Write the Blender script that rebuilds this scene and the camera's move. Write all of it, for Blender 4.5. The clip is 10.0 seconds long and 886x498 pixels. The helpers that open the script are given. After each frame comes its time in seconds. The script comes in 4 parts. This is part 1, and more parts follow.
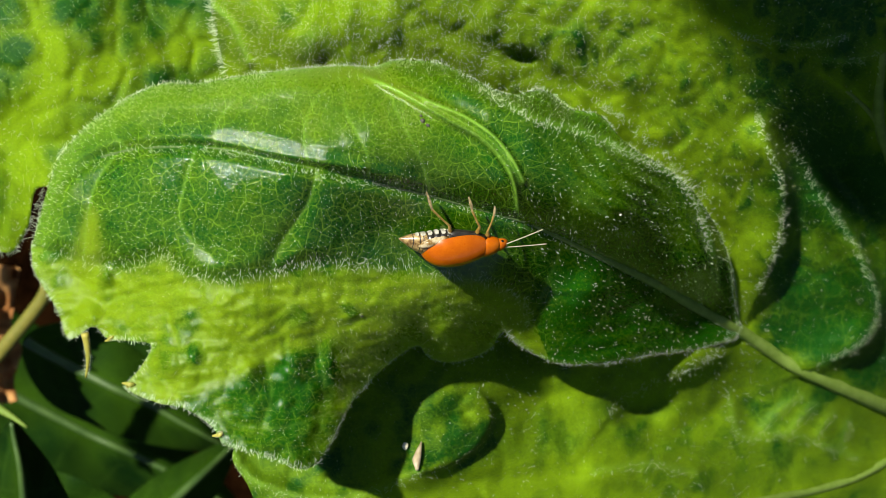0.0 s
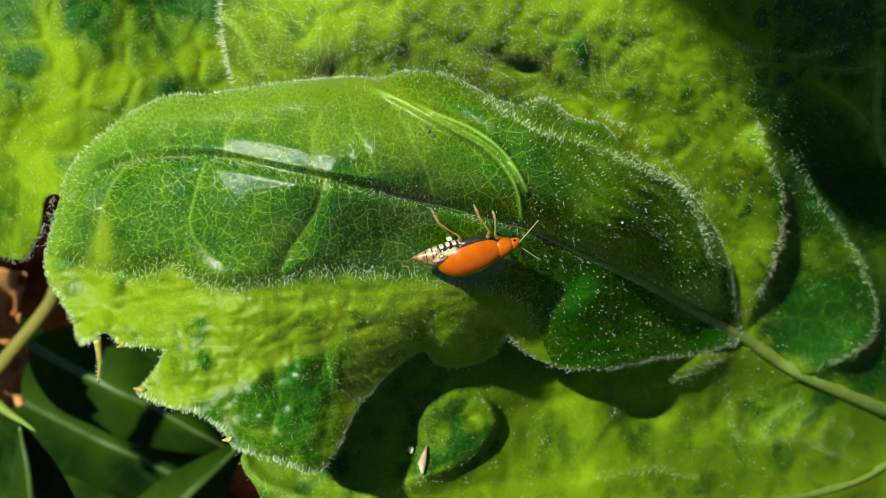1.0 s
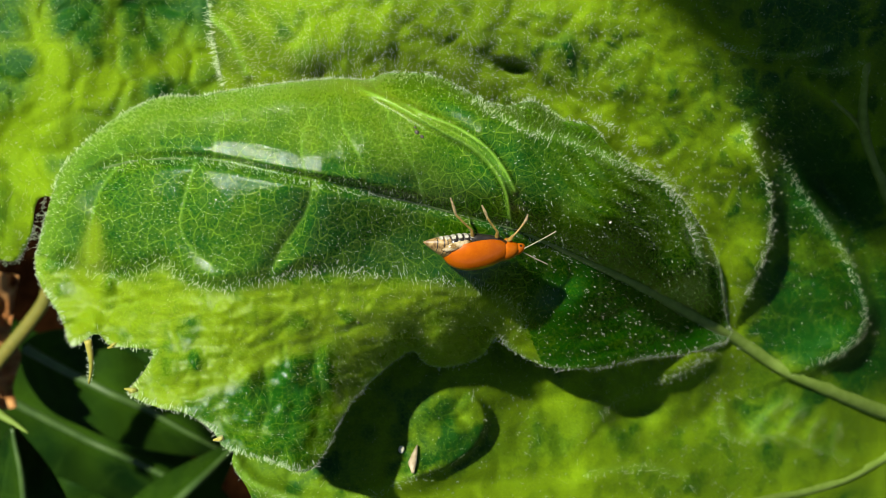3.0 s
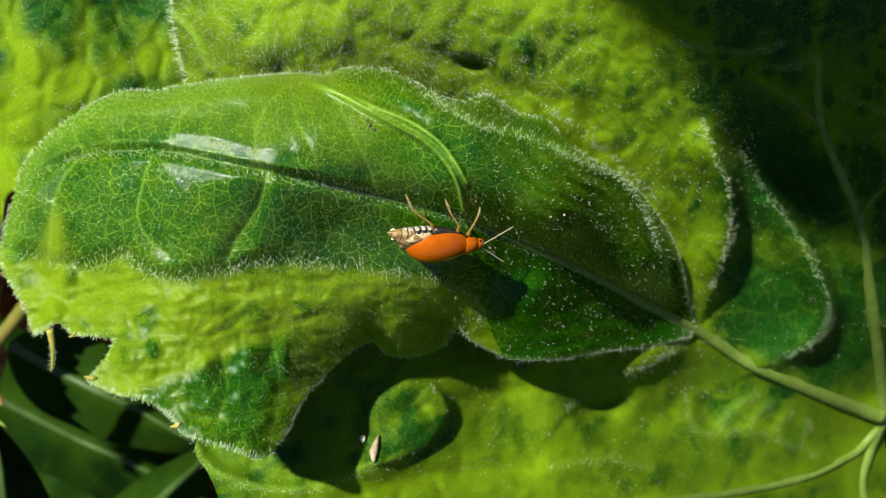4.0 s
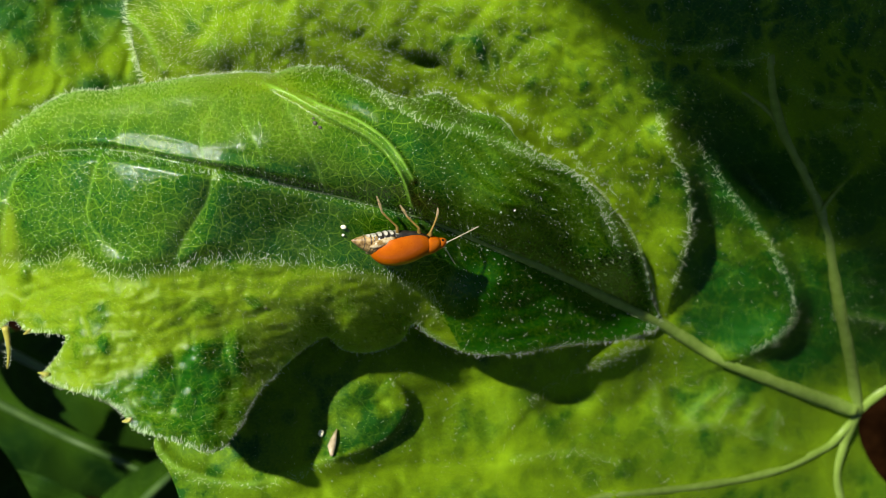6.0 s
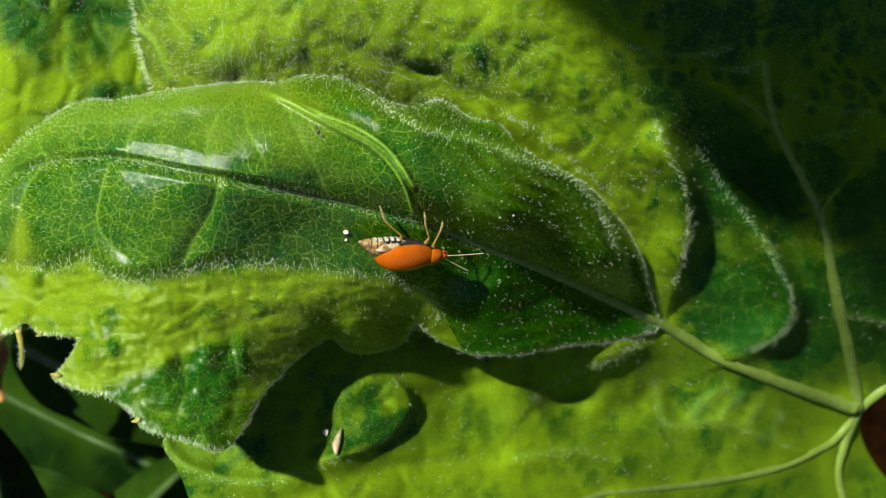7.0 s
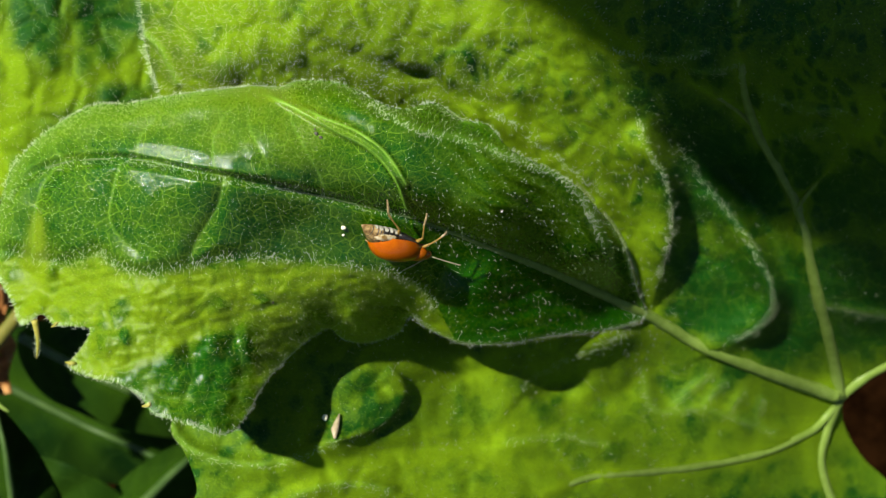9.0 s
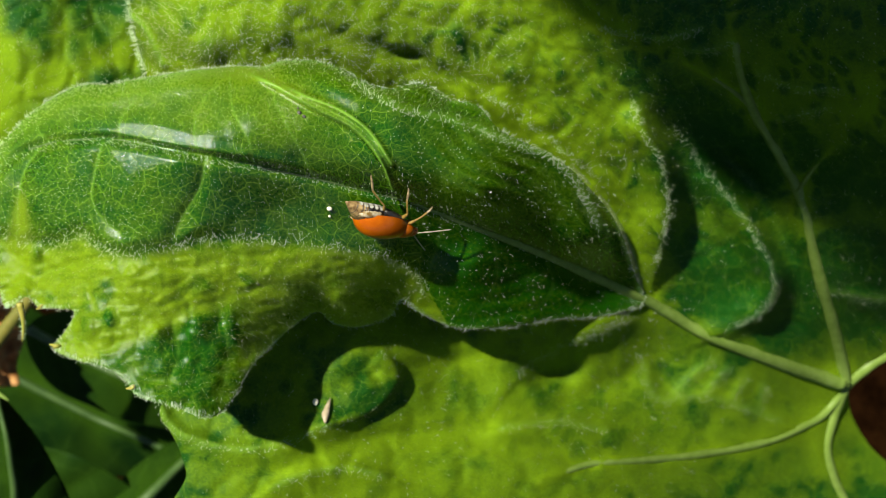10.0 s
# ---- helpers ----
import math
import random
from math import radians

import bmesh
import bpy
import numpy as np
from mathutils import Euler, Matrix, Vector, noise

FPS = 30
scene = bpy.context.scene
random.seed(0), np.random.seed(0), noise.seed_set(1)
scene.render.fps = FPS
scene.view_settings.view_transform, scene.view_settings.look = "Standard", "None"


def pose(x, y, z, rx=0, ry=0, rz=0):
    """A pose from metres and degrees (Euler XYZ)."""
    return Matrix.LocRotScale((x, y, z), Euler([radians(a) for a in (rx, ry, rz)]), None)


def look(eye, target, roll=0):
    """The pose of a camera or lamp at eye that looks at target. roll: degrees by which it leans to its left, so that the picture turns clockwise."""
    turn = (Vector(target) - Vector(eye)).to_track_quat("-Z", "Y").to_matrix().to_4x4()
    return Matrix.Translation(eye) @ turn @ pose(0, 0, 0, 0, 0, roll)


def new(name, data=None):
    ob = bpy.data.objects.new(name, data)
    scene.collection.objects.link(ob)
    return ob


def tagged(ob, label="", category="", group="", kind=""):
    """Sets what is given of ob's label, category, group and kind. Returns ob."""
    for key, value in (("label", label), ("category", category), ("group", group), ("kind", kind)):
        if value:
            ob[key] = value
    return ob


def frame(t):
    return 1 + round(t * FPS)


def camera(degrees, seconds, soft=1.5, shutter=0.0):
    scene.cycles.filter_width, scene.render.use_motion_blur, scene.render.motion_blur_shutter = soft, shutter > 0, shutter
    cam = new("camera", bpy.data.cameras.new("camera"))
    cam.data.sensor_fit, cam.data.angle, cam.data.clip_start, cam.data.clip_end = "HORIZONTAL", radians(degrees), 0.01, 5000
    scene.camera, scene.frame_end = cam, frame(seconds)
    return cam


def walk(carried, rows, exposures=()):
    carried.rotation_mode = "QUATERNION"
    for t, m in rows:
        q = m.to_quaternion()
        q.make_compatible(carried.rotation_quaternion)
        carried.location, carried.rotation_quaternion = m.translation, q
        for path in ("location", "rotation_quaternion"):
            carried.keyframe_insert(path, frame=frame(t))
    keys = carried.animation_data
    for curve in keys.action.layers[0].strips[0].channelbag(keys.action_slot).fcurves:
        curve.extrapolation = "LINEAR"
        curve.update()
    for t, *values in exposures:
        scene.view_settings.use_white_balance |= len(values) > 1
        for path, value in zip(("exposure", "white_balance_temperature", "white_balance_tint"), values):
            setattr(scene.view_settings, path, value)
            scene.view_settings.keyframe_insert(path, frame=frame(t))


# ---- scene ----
cam = camera(40, 10.0, soft=0.6)
walk(cam, [
    (0, pose(0.000000, 0.000000, 0.108000, 0.000, 0.000, 0.000)),
    (0.5, pose(0.001470, 0.000179, 0.108659, 0.033, 0.288, -0.120)),
    (1, pose(-0.000210, 0.000361, 0.109706, 0.133, 0.108, -0.041)),
    (1.5, pose(-0.000889, 0.000912, 0.108598, 0.152, -0.072, -0.052)),
    (2, pose(-0.000288, 0.000576, 0.108440, 0.059, -0.074, -0.024)),
    (2.5, pose(-0.000515, 0.000573, 0.109199, 0.106, -0.193, -0.247)),
    (4, pose(0.003661, -0.000710, 0.112197, 0.375, -0.151, -0.206)),
    (4.5, pose(0.005236, -0.000696, 0.113250, 0.214, -0.100, -0.214)),
    (5, pose(0.005720, -0.000340, 0.114347, 0.239, -0.086, -0.255)),
    (5.5, pose(0.006928, -0.000990, 0.113032, 0.310, -0.126, -0.467)),
    (7, pose(0.009056, -0.000220, 0.115916, 0.065, 0.711, -0.614)),
    (7.5, pose(0.009262, 0.001254, 0.118084, -0.383, 0.653, -0.570)),
    (8, pose(0.007863, 0.001124, 0.120814, -0.244, 0.462, -0.458)),
    (8.5, pose(0.008254, -0.000091, 0.122331, -0.110, 0.248, -0.591)),
    (9, pose(0.009775, -0.000272, 0.121747, -0.188, 0.691, -0.785)),
    (9.5, pose(0.011137, -0.000723, 0.120953, -0.371, 1.089, -0.867)),
    (10, pose(0.012521, -0.001675, 0.120562, -0.336, 1.637, -0.988)),
])

cam.data.dof.use_dof = True
cam.data.dof.focus_distance, cam.data.dof.aperture_fstop = 0.089, 90.0

# ---- sky and sun ----
SUN = Vector((-0.35, 0.32, 0.88)).normalized()
world = bpy.data.worlds.new("sky")
scene.world = world
world.use_nodes = True
wn = world.node_tree.nodes
sky = wn.new("ShaderNodeTexSky")
sky.sky_type, sky.sun_disc = "NISHITA", False
sky.air_density, sky.dust_density = 0.55, 0.3
sky.sun_elevation = math.asin(SUN.z)
sky.sun_rotation = math.atan2(SUN.x, SUN.y)
world.node_tree.links.new(sky.outputs[0], wn["Background"].inputs[0])
wn["Background"].inputs[1].default_value = 0.05
lamp = new("sun", bpy.data.lights.new("sun", "SUN"))
lamp.data.energy, lamp.data.angle, lamp.data.color = 5.0, radians(0.9), (1.0, 0.96, 0.86)
lamp.matrix_world = look(SUN * 3, (0, 0, 0))
scene.view_settings.exposure = 0.93


# ---- materials ----
def material(name):
    m = bpy.data.materials.new(name)
    m.use_nodes = True
    return m, m.node_tree.nodes, m.node_tree.links


def node(nodes, kind, **values):
    n = nodes.new(kind)
    for key, value in values.items():
        n.inputs[key.replace("_", " ")].default_value = value
    return n


def mixed(nodes, links, fac, a, b, blend="MIX"):
    n = nodes.new("ShaderNodeMix")
    n.data_type, n.blend_type = "RGBA", blend
    for slot, value in ((0, fac), (6, a), (7, b)):
        if hasattr(value, "links"):
            links.new(value, n.inputs[slot])
        else:
            n.inputs[slot].default_value = value
    return n.outputs[2]


def calc(nodes, links, op, a, b=0.0, clamp=False):
    n = nodes.new("ShaderNodeMath")
    n.operation, n.use_clamp = op, clamp
    for slot, value in ((0, a), (1, b)):
        if hasattr(value, "links"):
            links.new(value, n.inputs[slot])
        else:
            n.inputs[slot].default_value = value
    return n.outputs[0]


def ramp(nodes, links, value, lo, hi):
    n = nodes.new("ShaderNodeMapRange")
    n.interpolation_type = "SMOOTHSTEP"
    links.new(value, n.inputs[0])
    n.inputs[1].default_value, n.inputs[2].default_value = lo, hi
    return n.outputs[0]


def leaf_material(name, dark, yellow, pale, cell=0.55, net=0.45, rough=0.42, through_light=0.14, gloss=0.5, relief_by=0.55):
    """A green blade: the attribute "yellow" holds chlorotic yellow and some painted light and shade, "vein" pale veins
    and a painted highlight; a fine net of veinlets, soft relief.
    The attribute "place" holds the blade's own plan in millimetres."""
    m, n, l = material(name)
    bsdf, out = n["Principled BSDF"], n["Material Output"]
    place = n.new("ShaderNodeAttribute")
    place.attribute_name = "place"
    yel, vein, netting = (n.new("ShaderNodeAttribute") for _ in range(3))
    yel.attribute_name, vein.attribute_name, netting.attribute_name = "yellow", "vein", "netting"
    big = node(n, "ShaderNodeTexNoise", Scale=0.42, Detail=4.0, Roughness=0.6)
    fine = node(n, "ShaderNodeTexNoise", Scale=3.4, Detail=5.0, Roughness=0.68)
    grain = node(n, "ShaderNodeTexNoise", Scale=16.0, Detail=2.0)
    warp = node(n, "ShaderNodeTexNoise", Scale=1.1, Detail=4.0)
    for t in (big, fine, grain, warp):
        l.new(place.outputs["Vector"], t.inputs["Vector"])
    bent = n.new("ShaderNodeVectorMath")
    bent.operation = "MULTIPLY_ADD"
    l.new(warp.outputs["Color"], bent.inputs[0])
    bent.inputs[1].default_value = (0.7, 0.7, 0.0)
    l.new(place.outputs["Vector"], bent.inputs[2])
    nets = []
    for scale, width in ((cell, 0.052), (cell * 2.4, 0.05)):
        v = n.new("ShaderNodeTexVoronoi")
        v.voronoi_dimensions, v.feature = "2D", "DISTANCE_TO_EDGE"
        v.inputs["Scale"].default_value = scale
        l.new(bent.outputs[0], v.inputs["Vector"])
        nets.append(calc(n, l, "SUBTRACT", 1.0, ramp(n, l, v.outputs[0], 0.0, width)))
    mesh_net = calc(n, l, "ADD", calc(n, l, "MULTIPLY", nets[0], 0.75), calc(n, l, "MULTIPLY", nets[1], 0.4), True)
    amount = calc(n, l, "ADD", yel.outputs["Fac"], calc(n, l, "MULTIPLY", calc(n, l, "SUBTRACT", big.outputs["Fac"], 0.5), 0.55))
    amount = calc(n, l, "ADD", amount, calc(n, l, "MULTIPLY", calc(n, l, "SUBTRACT", fine.outputs["Fac"], 0.5), 0.95), True)
    base = mixed(n, l, amount, (*dark, 1), (*yellow, 1))
    base = mixed(n, l, calc(n, l, "MULTIPLY", calc(n, l, "MULTIPLY", mesh_net, calc(n, l, "MULTIPLY", netting.outputs["Fac"], net)), ramp(n, l, big.outputs["Fac"], 0.25, 0.62)), base, (*[0.55 * p + 0.45 * y for p, y in zip(pale, yellow)], 1))
    base = mixed(n, l, vein.outputs["Fac"], base, (*pale, 1))
    fleck = n.new("ShaderNodeMapRange")
    l.new(grain.outputs["Fac"], fleck.inputs[0])
    for slot, value in ((1, 0.3), (2, 0.7), (3, 0.52), (4, 1.55)):
        fleck.inputs[slot].default_value = value
    base = mixed(n, l, 1.0, base, fleck.outputs[0], "MULTIPLY")
    l.new(base, bsdf.inputs["Base Color"])
    matt = calc(n, l, "MULTIPLY", amount, 0.3)
    l.new(calc(n, l, "ADD", calc(n, l, "ADD", rough - 0.1, matt), calc(n, l, "MULTIPLY", fine.outputs["Fac"], 0.22)), bsdf.inputs["Roughness"])
    # where hairs crowd out the netted skin the gloss fades
    l.new(calc(n, l, "ADD", 0.15 * gloss, calc(n, l, "MULTIPLY", netting.outputs["Fac"], 0.85 * gloss)), bsdf.inputs["Specular IOR Level"])
    height = calc(n, l, "ADD", calc(n, l, "MULTIPLY", fine.outputs["Fac"], 0.5), calc(n, l, "MULTIPLY", grain.outputs["Fac"], 0.28))
    height = calc(n, l, "SUBTRACT", height, calc(n, l, "MULTIPLY", mesh_net, 0.38 * net))
    bump = node(n, "ShaderNodeBump", Strength=relief_by, Distance=0.00016)
    l.new(height, bump.inputs["Height"])
    l.new(bump.outputs[0], bsdf.inputs["Normal"])
    trans = n.new("ShaderNodeBsdfTranslucent")
    l.new(mixed(n, l, 1.0, base, (0.6, 1.0, 0.2, 1), "MULTIPLY"), trans.inputs["Color"])
    mix = n.new("ShaderNodeMixShader")
    # pale tissue lets more light through than dark
    l.new(calc(n, l, "MULTIPLY", calc(n, l, "ADD", calc(n, l, "MULTIPLY", amount, 2.0), 0.9), through_light, True), mix.inputs[0])
    l.new(bsdf.outputs[0], mix.inputs[1])
    l.new(trans.outputs[0], mix.inputs[2])
    l.new(mix.outputs[0], out.inputs["Surface"])
    return m


def plain_material(name, colour, other, scale, rough, detail=4.0, bump_by=0.0, spec=0.5, coat=0.0, through_light=0.0):
    m, n, l = material(name)
    bsdf = n["Principled BSDF"]
    co = n.new("ShaderNodeTexCoord")
    tex = node(n, "ShaderNodeTexNoise", Scale=scale, Detail=detail, Roughness=0.62)
    tiny = node(n, "ShaderNodeTexNoise", Scale=scale * 6, Detail=2.0)
    for t in (tex, tiny):
        l.new(co.outputs["Object"], t.inputs["Vector"])
    fac = ramp(n, l, calc(n, l, "ADD", calc(n, l, "MULTIPLY", tex.outputs["Fac"], 0.8), calc(n, l, "MULTIPLY", tiny.outputs["Fac"], 0.2)), 0.35, 0.65)
    colour_out = mixed(n, l, fac, (*colour, 1), (*other, 1))
    l.new(colour_out, bsdf.inputs["Base Color"])
    l.new(calc(n, l, "ADD", rough - 0.06, calc(n, l, "MULTIPLY", tiny.outputs["Fac"], 0.12)), bsdf.inputs["Roughness"])
    bsdf.inputs["Specular IOR Level"].default_value = spec
    bsdf.inputs["Coat Weight"].default_value = coat
    bsdf.inputs["Coat Roughness"].default_value = 0.12
    if bump_by:
        bump = node(n, "ShaderNodeBump", Strength=0.6, Distance=bump_by)
        l.new(tex.outputs["Fac"], bump.inputs["Height"])
        l.new(bump.outputs[0], bsdf.inputs["Normal"])
    if through_light:
        trans = n.new("ShaderNodeBsdfTranslucent")
        l.new(colour_out, trans.inputs["Color"])
        mix = n.new("ShaderNodeMixShader")
        mix.inputs[0].default_value = through_light
        l.new(bsdf.outputs[0], mix.inputs[1])
        l.new(trans.outputs[0], mix.inputs[2])
        l.new(mix.outputs[0], n["Material Output"].inputs["Surface"])
    return m


LOBE = leaf_material("lobe_green", (0.009, 0.070, 0.001), (0.205, 0.325, 0.002), (0.22, 0.44, 0.04), cell=0.8, net=0.75, rough=0.15, relief_by=0.45, gloss=0.65)
BLADE = leaf_material("blade_green", (0.005, 0.058, 0.001), (0.19, 0.325, 0.001), (0.20, 0.38, 0.04), cell=0.6, net=0.25, rough=0.5, gloss=0.2, relief_by=1.0)
# Very bright and translucent, to lift the shade of the added overhead leaf.
OVER_LEAF = leaf_material("added_overhead_leaf_green", (0.30, 0.62, 0.05), (0.38, 0.70, 0.07), (0.3, 0.5, 0.1), through_light=0.85)
# Dark green of the low leaves, darkened further to paint the shade on them.
SHADE_LEAF = leaf_material("shaded_leaf_green", (0.003, 0.018, 0.001), (0.026, 0.070, 0.002), (0.05, 0.11, 0.015), cell=0.2, net=0.25, rough=0.6, gloss=0.08)
VEIN = plain_material("vein_pale_green", (0.15, 0.24, 0.03), (0.20, 0.30, 0.05), 700.0, 0.5, bump_by=0.00008, spec=0.4, through_light=0.2)
# Midrib green for the low leaves, dulled to paint the shade they lie in.
DULL_VEIN = plain_material("vein_dull_green", (0.03, 0.07, 0.009), (0.05, 0.10, 0.015), 300.0, 0.55, bump_by=0.0001)
OLIVE = plain_material("stem_olive", (0.10, 0.11, 0.012), (0.17, 0.15, 0.02), 160.0, 0.5, bump_by=0.0002)
RIB = plain_material("rib_green", (0.035, 0.09, 0.010), (0.10, 0.16, 0.04), 4000.0, 0.7, bump_by=0.00005, through_light=0.15)
HAIR = plain_material("hair_white", (0.78, 0.92, 0.62), (0.88, 0.96, 0.74), 300.0, 0.3, through_light=0.4)
DOWN = plain_material("down_pale_green", (0.28, 0.46, 0.05), (0.40, 0.58, 0.10), 300.0, 0.4, spec=0.3, through_light=0.4)
ORANGE = plain_material("wing_case_orange", (0.33, 0.066, 0.0003), (0.39, 0.088, 0.0005), 1400.0, 0.30, bump_by=0.00003, coat=0.12, spec=0.25)
ORANGE_DARK = plain_material("prothorax_orange", (0.33, 0.07, 0.0005), (0.39, 0.095, 0.0008), 1600.0, 0.32, bump_by=0.00003, coat=0.0, spec=0.25)
COXA = plain_material("leg_base_orange", (0.20, 0.065, 0.004), (0.28, 0.11, 0.008), 2500.0, 0.4, spec=0.4)
LEG = plain_material("leg_amber", (0.13, 0.075, 0.010), (0.28, 0.18, 0.04), 2500.0, 0.4, spec=0.4)
FOOT = plain_material("foot_brown", (0.05, 0.035, 0.015), (0.40, 0.30, 0.14), 3500.0, 0.45)
ANTENNA = plain_material("antenna_horn", (0.46, 0.43, 0.26), (0.30, 0.26, 0.13), 2500.0, 0.4)
BELLY = plain_material("belly_tan", (0.09, 0.045, 0.012), (0.36, 0.25, 0.10), 3000.0, 0.35, bump_by=0.00003)
BAND_PALE = plain_material("belly_band_pale", (0.44, 0.43, 0.36), (0.20, 0.19, 0.14), 3500.0, 0.3, spec=0.6)
BAND_BLACK = plain_material("belly_band_black", (0.010, 0.009, 0.007), (0.03, 0.025, 0.02), 1500.0, 0.3, spec=0.6)
WING = plain_material("hind_wing_smoke", (0.20, 0.11, 0.02), (0.62, 0.52, 0.32), 2600.0, 0.18, spec=0.7, through_light=0.3)
EYE = plain_material("eye_black", (0.008, 0.006, 0.005), (0.015, 0.01, 0.01), 3000.0, 0.15, spec=0.7)
PEARL = plain_material("dropping_cream", (0.75, 0.68, 0.45), (0.85, 0.80, 0.60), 1500.0, 0.25, spec=0.6)
HUSK = plain_material("husk_straw", (0.30, 0.24, 0.13), (0.48, 0.40, 0.26), 1500.0, 0.5, through_light=0.2)
GRIT = plain_material("grit_dark", (0.02, 0.018, 0.012), (0.06, 0.05, 0.03), 3000.0, 0.6)
DRY = plain_material("dry_leaf_brown", (0.26, 0.10, 0.025), (0.50, 0.27, 0.09), 160.0, 0.7, bump_by=0.0006, spec=0.2, through_light=0.15)
# Brown taken near black: the plant's shade is put into the soil's colour.
SOIL = plain_material("soil_shaded_brown", (0.002, 0.0008, 0.0003), (0.010, 0.004, 0.0012), 45.0, 1.0, detail=8.0, bump_by=0.006, spec=0.0)
STEM = plain_material("stem_yellow_green", (0.22, 0.24, 0.03), (0.36, 0.32, 0.05), 160.0, 0.5, bump_by=0.0002, through_light=0.15)

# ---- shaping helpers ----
# Blades are cut from a flat plan (u to the right, v towards the viewer's foot, 0.05 mm a unit) and laid over a relief h
# in millimetres. u, v are pixel positions in the opening camera view; spread() moves them along its rays to fit that
# view.
TOP, UNIT = 108.0, 108.0 / 2154.0


def spread(u, v, h):
    s = (TOP - h) / TOP * UNIT * 0.001
    return np.stack(np.broadcast_arrays((u - 784.0) * s, (441.0 - v) * s, h * 0.001), -1)


def curve(points, step=11.0):
    """A smooth line through the points."""
    p = np.array(points, float)
    if len(p) < 3:
        n = max(2, int(np.linalg.norm(p[1] - p[0]) / step) + 1)
        return p[0] + (p[1] - p[0]) * np.linspace(0, 1, n)[:, None]
    q = np.vstack([2 * p[0] - p[1], p, 2 * p[-1] - p[-2]])
    out = []
    for a, b, c, d in zip(q[:-3], q[1:-2], q[2:-1], q[3:]):
        n = max(1, int(np.linalg.norm(c - b) / step))
        t = (np.arange(n) / n)[:, None]
        out.append(0.5 * (2 * b + (c - a) * t + (2 * a - 5 * b + 4 * c - d) * t**2 + (3 * b - a - 3 * c + d) * t**3))
    return np.vstack(out + [p[-1:]])


def near(u, v, line):
    """Distance to a line, the side (+ to its left as it runs, v down), and how far along it (0 to 1)."""
    p = np.stack([np.ravel(u), np.ravel(v)], -1)
    best = np.full(len(p), 1e9)
    side, along = np.zeros(len(p)), np.zeros(len(p))
    for k, (a, b) in enumerate(zip(line[:-1], line[1:])):
        e = b - a
        t = np.clip(((p - a) @ e) / max(e @ e, 1e-9), 0, 1)
        o = p - a - t[:, None] * e
        d = np.hypot(o[:, 0], o[:, 1])
        closer = d < best
        best[closer] = d[closer]
        side[closer] = np.sign(o[closer, 0] * e[1] - o[closer, 1] * e[0])
        along[closer] = (k + t[closer]) / (len(line) - 1)
    shape = np.shape(u)
    return best.reshape(shape), side.reshape(shape), along.reshape(shape)


def inside(u, v, line):
    x, y = np.ravel(u), np.ravel(v)
    hit = np.zeros(len(x), bool)
    for a, b in zip(line, np.roll(line, -1, 0)):
        if a[1] != b[1]:
            hit ^= ((a[1] > y) != (b[1] > y)) & (x < (b[0] - a[0]) * (y - a[1]) / (b[1] - a[1]) + a[0])
    return hit.reshape(np.shape(u))


def step(x, lo, hi):
    t = np.clip((x - lo) / (hi - lo), 0, 1)
    return t * t * (3 - 2 * t)


def bell(d, w):
    return np.exp(-((d / w) ** 2))


def lattice(u, v, cell, seed):
    """Smooth value noise, -1 to 1."""
    rng = np.random.RandomState(seed)
    table = rng.uniform(-1, 1, (97, 97))
    x, y = np.asarray(u) / cell, np.asarray(v) / cell
    i, j = np.floor(x).astype(int), np.floor(y).astype(int)
    fx, fy = x - i, y - j
    fx, fy = fx * fx * (3 - 2 * fx), fy * fy * (3 - 2 * fy)
    g = lambda a, b: table[a % 97, b % 97]
    return (g(i, j) * (1 - fx) + g(i + 1, j) * fx) * (1 - fy) + (g(i, j + 1) * (1 - fx) + g(i + 1, j + 1) * fx) * fy


def blisters(u, v, cell, seed):
    """Puckers between veinlets: 0 on the seams, 1 in the middle, and a random number for each pucker."""
    rng = np.random.RandomState(seed)
    jx, jy, pick = rng.uniform(0, 1, (89, 89)), rng.uniform(0, 1, (89, 89)), rng.uniform(0, 1, (89, 89))
    x = (np.asarray(u) + 14 * lattice(u, v, 40, seed + 1)) / cell
    y = (np.asarray(v) + 14 * lattice(u, v, 40, seed + 2)) / cell
    i, j = np.floor(x).astype(int), np.floor(y).astype(int)
    f1, f2, who = np.full(x.shape, 9.0), np.full(x.shape, 9.0), np.zeros(x.shape)
    for a in (-1, 0, 1):
        for b in (-1, 0, 1):
            k, m = (i + a) % 89, (j + b) % 89
            d = np.hypot(i + a + jx[k, m] - x, j + b + jy[k, m] - y)
            closer = d < f1
            f2 = np.where(closer, f1, np.minimum(f2, d))
            who = np.where(closer, pick[k, m], who)
            f1 = np.where(closer, d, f1)
    return step(f2 - f1, 0.0, 0.5), who


def relief(knots):
    """A smooth surface h(u, v) through a few heights (thin plate)."""
    k = np.array(knots, float)
    p, n = k[:, :2] / 400.0, len(k)

    def kernel(d):
        return d * d * np.log(d + 1e-9)

    a = np.zeros((n + 3, n + 3))
    a[:n, :n] = kernel(np.linalg.norm(p[:, None] - p[None], axis=2)) + 0.003 * np.eye(n)
    a[:n, n], a[:n, n + 1 : n + 3] = 1, p
    a[n:, :n] = a[:n, n:].T
    w = np.linalg.solve(a, np.r_[k[:, 2], 0, 0, 0])

    def h(u, v):
        x, y = np.asarray(u, float) / 400.0, np.asarray(v, float) / 400.0
        out = w[n] + w[n + 1] * x + w[n + 2] * y
        for (a0, b0), c in zip(p, w):
            out = out + c * kernel(np.hypot(x - a0, y - b0))
        return out

    return h


